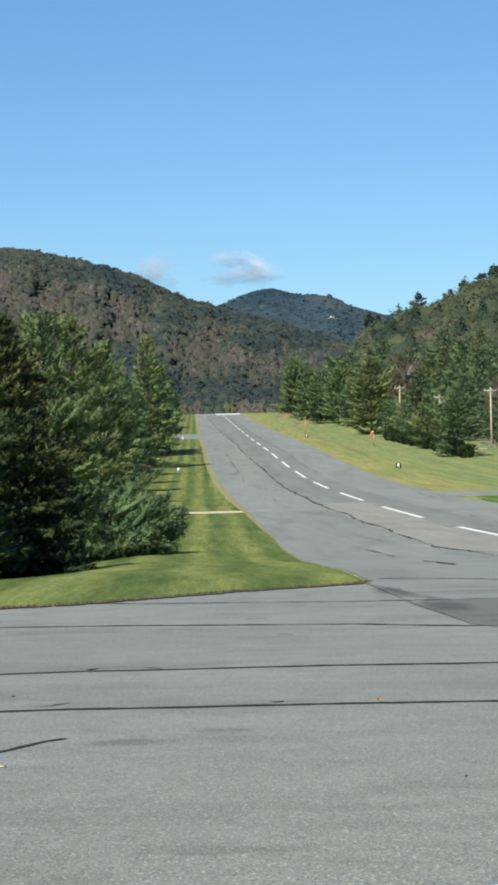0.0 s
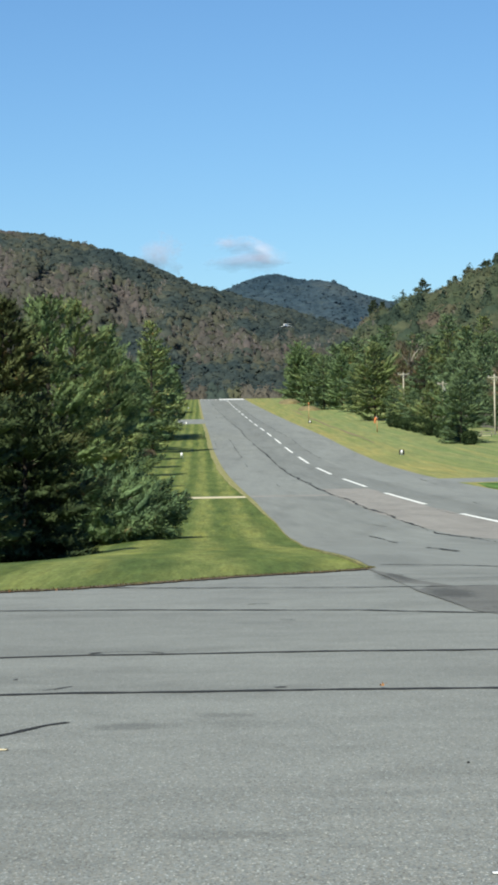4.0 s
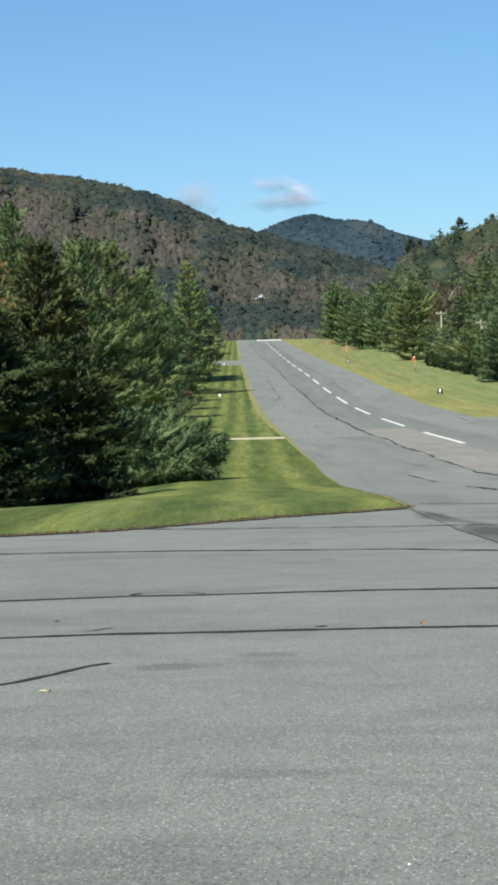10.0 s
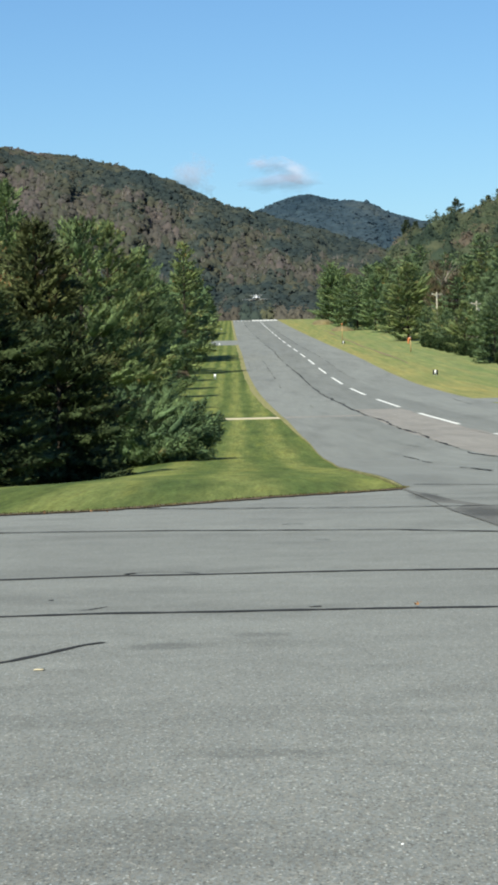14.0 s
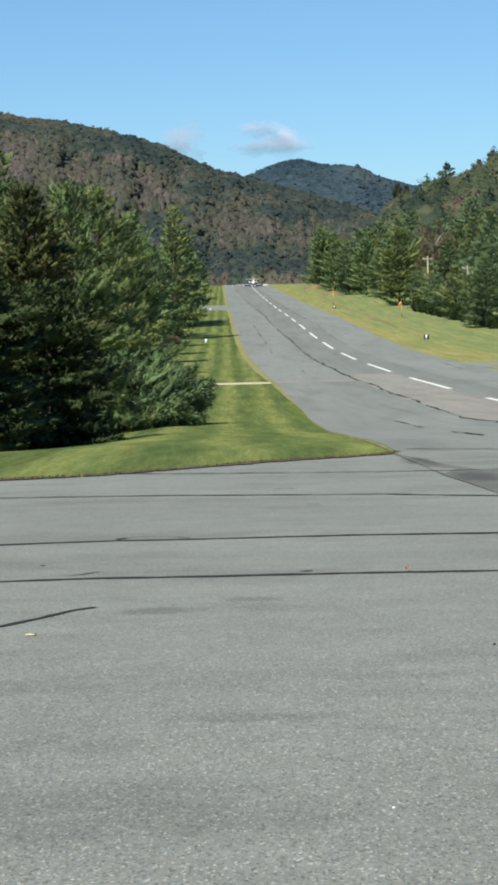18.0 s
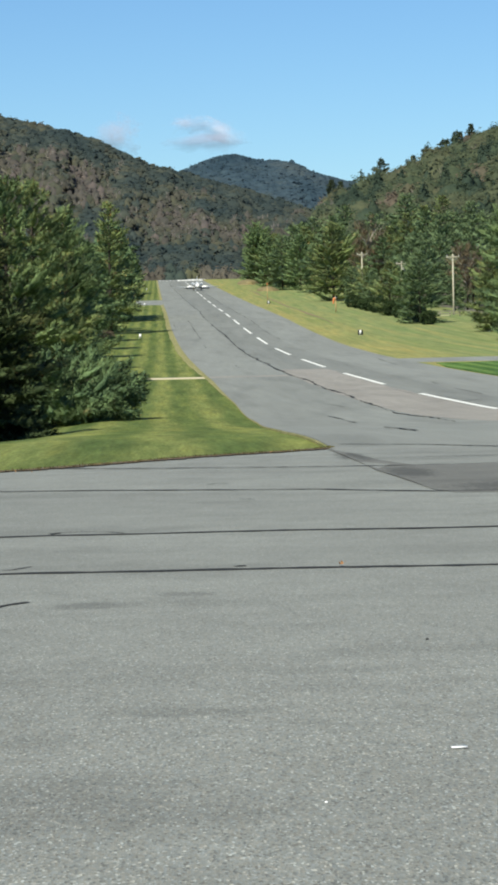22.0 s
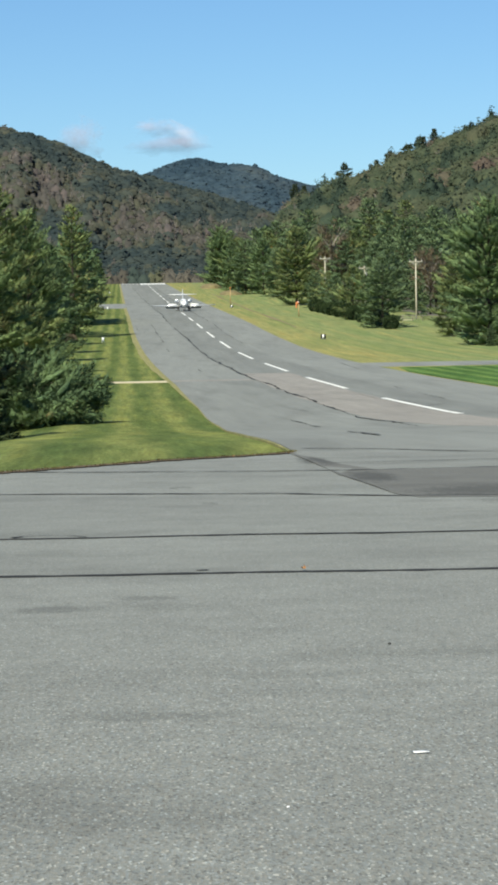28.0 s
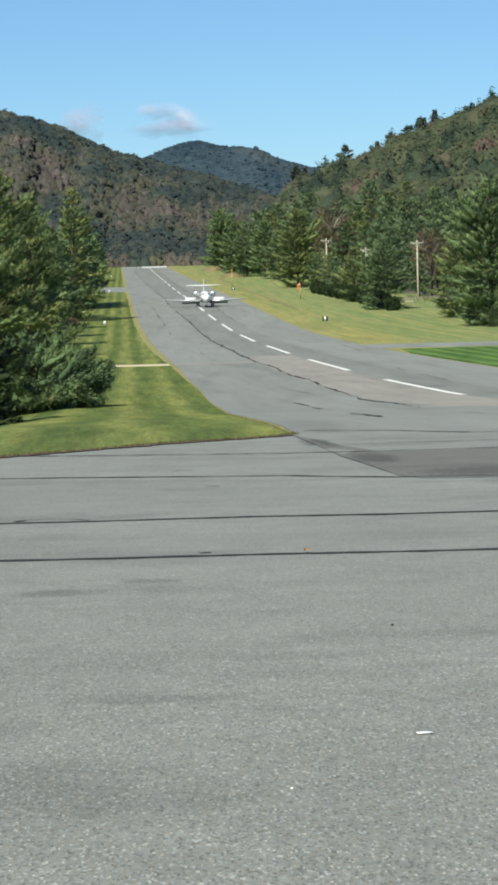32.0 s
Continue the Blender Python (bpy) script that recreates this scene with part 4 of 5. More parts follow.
def build_tree_rows():
    rng = random.Random(9)
    common = dict(outline=FULL, gap=1.7, arms=6, rise=(0.06, 0.75), sweep=0.2, fan=0.42, thick=0.06, ragged=0.42, close=2.5, tuft=0.85, blades_each=8, slim=0.15)
    # one row along the grass beside the runway
    a = conifer("pine_tree", "mature white pine with layered boughs beside the runway", 21, 14, 4.4, PINE, group="pines beside the runway", **common)
    b = conifer("pine_tree", "tall yellow-tinged pine with open layered boughs", 22, 18, 4.9, PINE_WARM, group="pines beside the runway", **{**common, "outline": TIERED, "gap": 2.0, "sweep": 0.06, "thick": 0.05, "ragged": 0.42})
    c = conifer("spruce_tree", "blue-green spruce with a full skirt", 23, 14, 4.6, PINE_BLUE, group="pines beside the runway", **{**common, "rise": (-0.1, 0.6), "ragged": 0.24})
    thin = {**common, "close": 0.65, "tuft": 1.1, "blades_each": 6, "slim": 0.28, "gap": 1.9, "arms": 6, "fan": 0.48}
    a2 = conifer("pine_tree", "mature white pine with layered boughs beside the runway", 26, 14, 4.4, PINE, group="pines beside the runway", **thin)
    c2 = conifer("spruce_tree", "blue-green spruce with a full skirt", 27, 14, 4.6, PINE_BLUE, group="pines beside the runway", **{**thin, "rise": (-0.1, 0.6), "ragged": 0.24})
    stand(a2, -9.2, 556, 15, 1.4)
    stand(c2, -9.2, 512, 200, 1.35)
    stand(a, -8.2, 240, 40, 0.9)
    stand(b, -7.9, 430, 10, 1.19)
    stand(c, -8.4, 300, 80, 0.93)
    for t, x, y, s in ((b, -9.6, 215, 0.68), (a, -9.4, 272, 0.86), (c2, -9.6, 342, 0.95), (a2, -9.8, 385, 0.95), (c2, -8.6, 444, 0.95), (a2, -8.6, 456, 0.8), (a2, -9.2, 524, 1.38),
                       (c2, -9.3, 535, 1.32), (c2, -9.2, 546, 1.36), (c2, -8.6, 640, 0.8), (a2, -8.6, 915, 1.0), (c2, -8.8, 930, 0.9), (a2, -8.6, 945, 0.8),
                       (a2, -9.4, 800, 0.85), (c2, -9.0, 900, 0.9), (a2, -15, 165, 1.05)):
        plant(t, x, y, rng.uniform(0, 360), s)
    # the row across the runway
    d = conifer("pine_tree", "full green white pine above the mown slope", 31, 17, 6.6, PINE_DEEP, group="trees across the runway", **{**common, "outline": ROUND, "tuft": 0.6, "close": 3.2, "gap": 1.2, "arms": 8, "fan": 0.36, "thick": 0.08, "ragged": 0.42, "bare": 0.0})
    e = conifer("pine_tree", "olive green pine with sunlit layered boughs", 32, 16, 6.4, PINE_WARM, group="trees across the runway", **{**common, "outline": ROUND, "tuft": 0.7, "gap": 1.3, "arms": 8, "fan": 0.34, "bare": 0.0})
    f = conifer("spruce_tree", "dense blue-green spruce above the mown slope", 33, 15, 6.0, SPRUCE_BLUE, group="trees across the runway", **{**common, "outline": ROUND, "bare": 0.0, "rise": (-0.1, 0.6), "ragged": 0.24})
    thin = {**thin, "tuft": 1.05, "slim": 0.22, "close": 0.9, "outline": ROUND, "bare": 0.0, "ragged": 0.4}
    d2 = conifer("pine_tree", "full green white pine above the mown slope", 34, 17, 6.8, PINE_DEEP, group="trees across the runway", **thin)
    e2 = conifer("pine_tree", "olive green pine with sunlit layered boughs", 35, 16, 6.6, PINE_WARM, group="trees across the runway", **thin)
    f2 = conifer("spruce_tree", "dense blue-green spruce above the mown slope", 36, 15, 6.2, SPRUCE_BLUE, group="trees across the runway", **{**thin, "rise": (-0.1, 0.6), "ragged": 0.24})
    stand(d2, 47.5, 1150, 10, 1.4)
    stand(e2, 47, 1060, 50, 1.25)
    stand(f2, 44.3, 935, 90, 1.25)
    stand(d, 49.0, 349, 0, 1.12)
    stand(e, 47.4, 711, 70, 1.29)
    stand(f, 45.5, 457, 130, 0.8)
    rows = [(d, 42.5, 1128, 1.5), (e, 57.5, 430, 0.62), (f2, 52.5, 1010, 1.5), (d2, 57.2, 1040, 1.35), (f2, 62, 1090, 1.3), (e2, 54, 960, 1.15), (e, 50.4, 396, 0.76), (f, 48.0, 340, 0.17), (d, 55.5, 372, 0.98), (f, 61, 400, 1.1), (d2, 46.2, 480, 0.62), (e2, 46.0, 521, 0.64), (f2, 47.4, 575, 0.5), (e2, 49.2, 626, 0.55), (f2, 49.5, 668, 0.6), (f2, 46.5, 781, 0.92), (d2, 46.2, 852, 1.06),
            (d2, 42.4, 1000, 1.1), (f2, 83.5, 880, 1.3), (f2, 81.6, 750, 1.42), (f2, 85.3, 700, 1.48), (f2, 84.9, 640, 1.38), (f2, 68.7, 830, 1.2), (f2, 81.8, 800, 1.3),
            (f2, 72, 600, 1.05), (f2, 72, 540, 1.0), (f2, 68, 470, 1.0), (f2, 62, 660, 0.8), (f2, 66, 920, 1.1), (f2, 58, 980, 1.25), (f2, 59.5, 590, 0.75), (f2, 63.5, 620, 1.0), (f2, 70, 650, 1.1), (f2, 77, 680, 1.15), (f2, 61.5, 545, 0.5), (f2, 58, 870, 1.1), (d2, 56, 800, 1.0), (f2, 48.6, 600, 0.55), (d2, 51.8, 640, 0.45), (f2, 50.2, 548, 0.5), (e2, 52.5, 580, 0.5)]
    for t, x, y, s in rows:
        plant(t, x, y, rng.uniform(0, 360), s)
    # pines climbing the foot of the hill
    for i in range(1, 34):
        y = 735 + 3.9 * i
        x = (0.079 + 0.0755 * ((i * 0.618) % 1.0)) * y
        plant((f2, d2, f2, e2, d2)[i % 5], x, y, rng.uniform(0, 360), rng.uniform(0.8, 1.15))
    # rust-coloured broadleaf between the pines
    for x, y, s, seed in ((61.0, 760, 1.42, 41), (66, 560, 1.0, 42)):
        t = tagged(new("broadleaf_tree"), "thinning rust-brown broadleaf tree with grey twigs", "tree")
        g = np.random.default_rng(seed)
        limbs = []
        for k in range(26):
            z = g.uniform(3, 10)
            a = g.uniform(0, 6.28)
            limbs.append((np.array([0, 0, z]), np.array([math.cos(a) * 3.6, math.sin(a) * 3.6, z + g.uniform(2, 6)]), 0.1))
        part("trunk", tube([(0, 0, -0.3), (0.1, 0, 6), (0, 0, 13)], [0.26, 0.18, 0.05], 9), BARK, t)
        tagged(child("branchwork", limb_mesh("branchwork", limbs, BARK_PALE), t), kind="stuff")
        lobes = []
        for k in range(64):
            d = unit(g.normal(size=3)) * g.uniform(0.45, 1.0)
            way = unit(d * np.array([1, 1, 0.6]) + np.array([0, 0, 0.9]))
            side = unit(np.cross(way, np.array([0.3, 0.2, 1.0])))
            q = g.uniform(0.7, 1.2)
            lobes.append((d * np.array([3.9, 3.9, 5.9]) + np.array([0, 0, 8.6]), way * 1.5 * q, side * 0.8 * q, np.cross(way, side) * 0.8 * q))
        child("crown", foliage("crown", seed, lobes, 2.2, 0.8, 7, 0.1, RUST, core=0.35), t)
        stand(t, x, y, 0, s)
    # small rusty shrub at the left row's foot
    g = np.random.default_rng(70)
    pts = unit(g.normal(size=(260, 3))) * np.array([1.1, 1.1, 1.0]) * g.uniform(0.6, 1.0, (260, 1)) + np.array([0, 0, 1.0])
    shrub = tagged(new("shrub"), "small rust-brown shrub at the edge of the pines", "shrub")
    child("crown", quads("crown", blades(g, pts, unit(pts - np.array([0, 0, 0.6])), 0.3, 0.16, 5, 0.9), RUST), shrub)
    part("stem", tube([(0, 0, -0.2), (0, 0, 1.2)], [0.08, 0.03], 7), BARK, shrub)
    stand(shrub, -7.2, 364)
    # clipped dark hedge at the foot of the pines
    for i in range(11):
        y = 448 + 17 * i + rng.uniform(-2, 2)
        x = 46.0 - 0.002 * (y - 450)
        g = np.random.default_rng(60 + i)
        s = rng.uniform(0.85, 1.1)
        pts = unit(g.normal(size=(420, 3)) * np.array([1, 1, 1])) * np.array([1.5, 1.7, 1.45]) * g.uniform(0.85, 1.0, (420, 1)) + np.array([0, 0, 1.35])
        pts[:, 2] = np.maximum(pts[:, 2], 0.05)
        shrub = tagged(new("shrub"), "rounded dark green evergreen shrub at the foot of the pines", "shrub", "shrubs below the pines")
        child("crown", quads("crown", blades(g, pts, unit(pts - np.array([0, 0, 1.0])), 0.34, 0.22, 5, 0.9), HEDGE), shrub)
        part("stem", tube([(0, 0, -0.2), (0, 0, 1.4)], [0.12, 0.04], 7), BARK, shrub)
        stand(shrub, x, y, rng.uniform(0, 360), s)


# ---- woods on the hills ----
def forest(name, label, seed, spots, size, cards, material, tall=1.2, tone=None, lobes=4, cone=0.0, lift=0.0, leaf=1.6, even=0.5, core=0.85, fine=1):
    """Many crowns in one mesh. Each crown is a few leafy lobes of small loose cards round a solid heart; cone narrows it to the top."""
    rng = np.random.default_rng(seed)
    n = len(spots)
    way, tri = heart(fine)
    m = len(way)
    rad = size * rng.uniform(0.6, 1.3, n)
    high = rad * tall * rng.uniform(0.8, 1.25, n)
    dims = np.stack([rad, rad, high], -1)[:, None, :]
    foot = np.stack([spots[:, 0], spots[:, 1], land(spots[:, 0], spots[:, 1]) + high * 0.9 + lift * rng.uniform(0.6, 1.4, n)], -1)[:, None, :]

    def taper(v):
        k = 1 - cone * np.clip((v[..., 2:] + 1) / 2, 0, 1)
        return v * np.concatenate([k, k, np.ones_like(k)], -1)

    hearts = taper(way * (1 + 0.1 * rng.normal(size=(n, m, 1)))) * dims * core + foot
    p = hearts[:, tri]
    fn = np.cross(p[:, :, 1] - p[:, :, 0], p[:, :, 2] - p[:, :, 0])
    cn = np.zeros((n, m, 3))
    for c in range(3):
        for i, f in enumerate(tri[:, c]):
            cn[:, f] += fn[:, i]
    slope = np.array([0, -0.45, 0.9]) * even
    cn = unit(unit(cn) + slope)
    # the lobes, and the cards spread over them
    mid = unit(rng.normal(size=(n, lobes, 3)) + np.array([0, 0, 0.25])) * rng.uniform(0.3, 0.62, (n, lobes, 1))
    big = rng.uniform(0.38, 0.62, (n, lobes, 1))
    pick = np.arange(cards) % lobes
    d = unit(rng.normal(size=(n, cards, 3)) + np.array([0, -0.3, 0.35]))
    q = taper(mid[:, pick] + d * big[:, pick] * rng.uniform(0.82, 1.06, (n, cards, 1))) * dims + foot
    q = q.reshape(-1, 3)
    lie = unit((d * 0.75 + unit(mid[:, pick]) * 0.5).reshape(-1, 3) + slope + 0.18 * rng.normal(size=(n * cards, 3)))
    nrm = unit(lie + 0.3 * rng.normal(size=(n * cards, 3)))
    s = unit(np.cross(nrm, rng.normal(size=(n * cards, 3))))
    u = np.cross(nrm, s)
    w = np.repeat(rad, cards)[:, None] * (leaf / math.sqrt(cards + 8)) * rng.uniform(0.5, 1.3, (n * cards, 1))
    j = rng.uniform(0.55, 1.25, (n * cards, 4, 1))
    v = np.stack([q - s * w * j[:, 0], q - u * w * j[:, 1], q + s * w * j[:, 2], q + u * w * j[:, 3]], 1)
    tone = np.clip((rng.uniform(0, 1, n) if tone is None else tone), 0, 1)
    return tagged(new(name, leafy_mesh(name, hearts, tri, cn, v, lie, material, tone)), label, "forest", kind="stuff")


def scatter(seed, a0, a1, d0, d1, gap):
    """Spots about gap metres apart, on a loose grid in a wedge as seen from the standing place."""
    rng = np.random.default_rng(seed)
    rows = []
    for k, d in enumerate(np.arange(d0, d1, gap * 0.9)):
        x = np.arange(a0 * d1, a1 * d1, gap * 1.1) + (k % 2) * gap * 0.55
        rows.append(np.stack([x, np.full(len(x), d)], -1))
    p = np.concatenate(rows)
    p = p + rng.uniform(-0.42, 0.42, p.shape) * gap
    a = p[:, 0] / p[:, 1]
    return p[(a > a0) & (a < a1)]


def patches(spots, size, off=0.0):
    """Smooth noise about -1 to 1 over the ground."""
    return np.array([noise.noise(Vector((x / size + off, y / size * 0.45, off))) + 0.5 * noise.noise(Vector((2.3 * x / size - off, y / size, off))) for x, y in spots])


def bare_trees(name, label, seed, spots, h):
    """Leafless grey trunks with upright twigs, standing among the crowns."""
    rng = np.random.default_rng(seed)
    n, m = len(spots), 14
    z = land(spots[:, 0], spots[:, 1])
    high = h * rng.uniform(0.7, 1.15, n)
    foot = np.stack([spots[:, 0], spots[:, 1], z], -1)
    t = rng.uniform(0.25, 0.8, (n, m))
    p = foot[:, None, :] + np.stack([np.zeros((n, m)), np.zeros((n, m)), t * high[:, None]], -1)
    way = unit(np.stack([rng.normal(size=(n, m)) * 0.3, rng.normal(size=(n, m)) * 0.3, np.ones((n, m))], -1))
    ln = (1.05 - t)[..., None] * high[:, None, None] * 0.75
    p, way, ln = p.reshape(-1, 3), way.reshape(-1, 3), ln.reshape(-1, 1)
    s = unit(np.cross(way, rng.normal(size=p.shape)))
    w = 0.1 + 0.012 * ln
    twigs = np.stack([p - s * w, p + s * w, p + way * ln + s * w * 0.3, p + way * ln - s * w * 0.3], 1)
    up = np.stack([np.zeros(n), np.zeros(n), high], -1)
    side = np.array([0.34, 0, 0])
    trunks = np.stack([foot - side, foot + side, foot + up * 0.8 + side * 0.4, foot + up * 0.8 - side * 0.4], 1)
    return tagged(new(name, quads(name, np.concatenate([twigs, trunks]), BARE)), label, "forest", kind="stuff")


def build_woods():
    rng = np.random.default_rng(5)
    # the long hill behind the runway's far end: green along the crest and in the hollows, turning brown across the middle
    s = scatter(1, -0.104, 0.074, 2060, 3010, 7.6)
    a, d = s[:, 0] / s[:, 1], s[:, 1]
    rel = (land(s[:, 0], d) + 8) / d / np.interp(a, [c[0] for c in CREST_L], [c[1] for c in CREST_L])
    brown = 0.5 * np.exp(-((rel - 0.68 - np.clip(-0.03 - a, 0, 0.06) * 2.5) / 0.2) ** 2) + 0.3 * np.exp(-((rel - 0.2) / 0.12) ** 2) + 0.8 * patches(s, 120) + 0.35 * patches(s, 45, 6.0)
    tone = np.clip(0.16 + 0.2 * ease((-0.03 - a) / 0.04) + 0.62 * brown + 0.07 * rng.normal(size=len(s)), 0, 1)
    pick = rng.uniform(size=len(s))
    fir = (tone < 0.4) & (pick < 0.1) & (rel < 0.9)
    slim = (tone > 0.3) & (pick > 0.6) & (rel < 0.95)
    rest = ~fir & ~slim
    forest("forest", "mixed green and turning woods on the long hill", 2, s[rest], 6.3, 36, HILL_WOODS, 0.6, tone[rest], 5, leaf=1.6, even=1.0)
    forest("forest", "dark evergreens among the woods of the long hill", 3, s[fir], 3.6, 30, HILL_WOODS, 1.35, tone[fir] * 0.5, 3, 0.6, even=1.0)
    forest("forest", "slim thinning brown trees on the long hill", 16, s[slim], 3.7, 26, HILL_WOODS, 1.4, np.clip(tone[slim] + 0.1 * rng.normal(size=slim.sum()) + 0.06, 0, 1), 3, even=1.2)
    bare_trees("forest", "bare grey trees among the hill's woods", 4, s[slim][::2], 13)
    # crest trees stand out against the sky
    a = np.arange(-0.12, 0.03, 0.0024)
    a = a + rng.uniform(-0.0014, 0.0014, len(a))
    crest = np.stack([a * FAR_L, np.full(len(a), FAR_L - 15)], -1)
    forest("forest", "taller trees along the hill's crest", 6, crest, 4.6, 60, HILL_WOODS, 0.8, rng.uniform(0, 0.4, len(a)), 5)
    # low woods behind the runway's end
    s = scatter(7, -0.05, 0.075, 1545, 2050, 7.4)
    tone = 0.46 + 0.6 * patches(s, 70, 9.0) + 0.09 * rng.normal(size=len(s))
    forest("forest", "dark green and reddish brown low woods behind the runway's end", 8, s, 5.8, 44, LOW_WOODS, 0.66, tone, 5, even=1.0)
    s = scatter(21, -0.03, 0.06, 1600, 1760, 9.5)
    a = s[:, 0] / s[:, 1]
    tone = np.where((a > 0.0155) & (a < 0.031), 0.96, np.where(a < 0.001, 0.82, np.where(rng.uniform(size=len(s)) < 0.3, 0.42, 0.06))) + 0.06 * rng.normal(size=len(s))
    forest("forest", "tall brown and dark green trees standing below the runway's end", 22, s, 5.0, 90, LOW_WOODS, 1.75, tone, 7, 0.2, 3.5, 1.5, 0.8, 0.7, 2)
    s = scatter(23, -0.03, 0.036, 1500, 1560, 6.5)
    forest("forest", "low reddish brown brush at the runway's far end", 24, s, 3.6, 60, LOW_WOODS, 0.7, 0.7 + 0.04 * rng.normal(size=len(s)), 6, leaf=1.1, even=1.2)
    s = scatter(25, 0.0155, 0.028, 1525, 1545, 7.0)
    forest("forest", "rounded grey-brown thinning trees at the runway's far end", 26, s, 5.2, 120, LOW_WOODS, 1.2, 0.97 + 0.05 * rng.normal(size=len(s)), 7, 0.15, 1.0, 1.4, 0.9, 0.8, 2)
    # the far hill; its blue is distance haze put into the crowns' colour
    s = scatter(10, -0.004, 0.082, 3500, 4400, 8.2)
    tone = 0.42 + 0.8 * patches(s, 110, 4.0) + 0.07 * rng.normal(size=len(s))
    forest("forest", "woods on the distant hill, coloured blue for haze", 11, s, 10.2, 24, HAZY_WOODS, 0.34, tone, 4, leaf=1.5, even=1.7, core=0.96)
    a = np.arange(0.002, 0.078, 0.0017)
    a = a + rng.uniform(-0.0009, 0.0009, len(a))
    forest("forest", "rounded trees along the distant hill's crest", 17, np.stack([a * FAR_F, np.full(len(a), FAR_F - 12)], -1), 5.6, 40, HAZY_WOODS, 0.95, rng.uniform(0.1, 0.8, len(a)), 4)
    # the hill across the runway
    s = scatter(12, 0.05, 0.153, 850, 1330, 7.4)
    s = s[(s[:, 0] > 62) & (s[:, 1] > 850)]
    tone = 0.36 + 0.6 * patches(s, 34, 3.0) + 0.13 * rng.normal(size=len(s)) + np.where(rng.uniform(size=len(s)) < 0.09, 0.25, 0.0)
    dark = (tone < 0.3) & (rng.uniform(size=len(s)) < 0.5)
    forest("forest", "green, olive and russet woods on the hill across the runway", 13, s[~dark], 5.4, 280, OLIVE_WOODS, 0.9, tone[~dark], 8, 0.0, 2.0, 1.45, 1.0, 0.78)
    forest("forest", "dark evergreens on the hill across the runway", 14, s[dark], 4.2, 190, OLIVE_WOODS, 1.5, tone[dark] * 0.3, 7, 0.5, 1.0, 1.45, 0.3, 0.66)
    bare_trees("forest", "bare grey trees on the hill across the runway", 15, s[::30], 13)
    # ragged pines along its crest: sideways slope and the height of the tip above the crowns round it
    tall = conifer("pine_tree", "ragged dark pine standing above the hill's crest", 51, 20, 4.6, PINE_CREST, outline=RAGGED, gap=1.9, arms=5, tuft=1.2, close=1.1, rise=(0.05, 0.5), sweep=0.1, fan=0.5, ragged=0.45, bare=0.25, blades_each=7, slim=0.24, lean=0.6, group="crest pines")
    cone = conifer("spruce_tree", "dark pointed spruce on the hill's crest", 52, 20, 5.0, PINE_CREST, outline=TIERED, gap=1.8, arms=6, tuft=1.2, close=1.1, rise=(-0.1, 0.5), sweep=0.1, ragged=0.3, blades_each=7, slim=0.24, group="crest pines")
    for k, (a, over, t) in enumerate(((0.0632, 3.0, cone), (0.0667, 4.0, cone), (0.0702, 2.0, cone), (0.0812, 0.0, cone), (0.0857, 6.0, tall), (0.0962, -1.0, cone), (0.0982, 0.5, cone), (0.103, 2.2, tall),
                                      (0.1096, 1.6, tall), (0.1112, 0.4, tall), (0.1148, 2.6, tall), (0.1162, 1.0, cone), (0.1203, 3.2, cone), (0.1322, -0.5, tall), (0.1345, 0.0, tall), (0.1425, -1.0, tall))):
        y = FAR_R - 6 - 14 * rng.uniform()
        scale = (TREE_R + over + 2.2) / 20 * rng.uniform(0.97, 1.03)
        if t.matrix_basis == Matrix():
            stand(t, a * y, y, 40 * k, scale)
        else:
            plant(t, a * y, y, 40 * k, scale)


build_near_trees()
build_tree_rows()
build_woods()


# ---- small things on the ground ----
def build_grass_blades():
    """A ragged grass fringe along the apron."""
    rng = np.random.default_rng(77)
    n = 5200
    x = rng.uniform(-6, 2.2, n)
    y = np.interp(x, *zip(*FRONT)) + np.abs(rng.normal(size=n)) * 0.09
    p = np.stack([x, y, land(x, y) - 0.03], -1)
    v = blades(rng, p, np.tile([0, -0.25, 1.0], (n, 1)), 0.062, 0.016, 2, 0.9)
    tagged(new("grass", quads("grass", v, DRY_BLADE)), "dry brown grass fringe along the apron's edge", "grass", kind="stuff")
    edge = tagged(new("soil_edge"), "thin strip of bare brown soil along the apron", "soil", kind="structure")
    pts = [(x, y + 0.05) for x, y in FRONT[:-1]]
    child("surface", line_on_land("surface", pts, 0.34, 0.012, EARTH, random.Random(3)), edge)


DRY_BLADE = needles("dry_blades", (0.19, 0.165, 0.075), (0.11, 0.105, 0.045), (0.28, 0.22, 0.11), 0.3)


def marker_post(x, y, label, h=0.72, w=0.34, board=2.3):
    """A runway edge marker: white reflective face on a board with feet."""
    m = tagged(new("edge_marker"), label, "runway marker", "runway edge markers")
    part("board", box(w * board, 0.08, h, (0, 0.05, h / 2 + 0.12), 0.02), BLACK if board > 2 else GREY_PAINT, m, "black board" if board > 2 else "grey board")
    part("face", box(w * 0.86, 0.03, h * 0.86, (0.0, -0.015, h / 2 + 0.13), 0.01), WHITE, m, "white reflective face")
    for sx in (-1, 1):
        part("leg", box(0.06, 0.06, 0.3, (sx * w * 0.45, 0.05, 0.05)), METAL, m)
    m.matrix_basis = pose(x, y, land1(x, y) - 0.05)
    return m


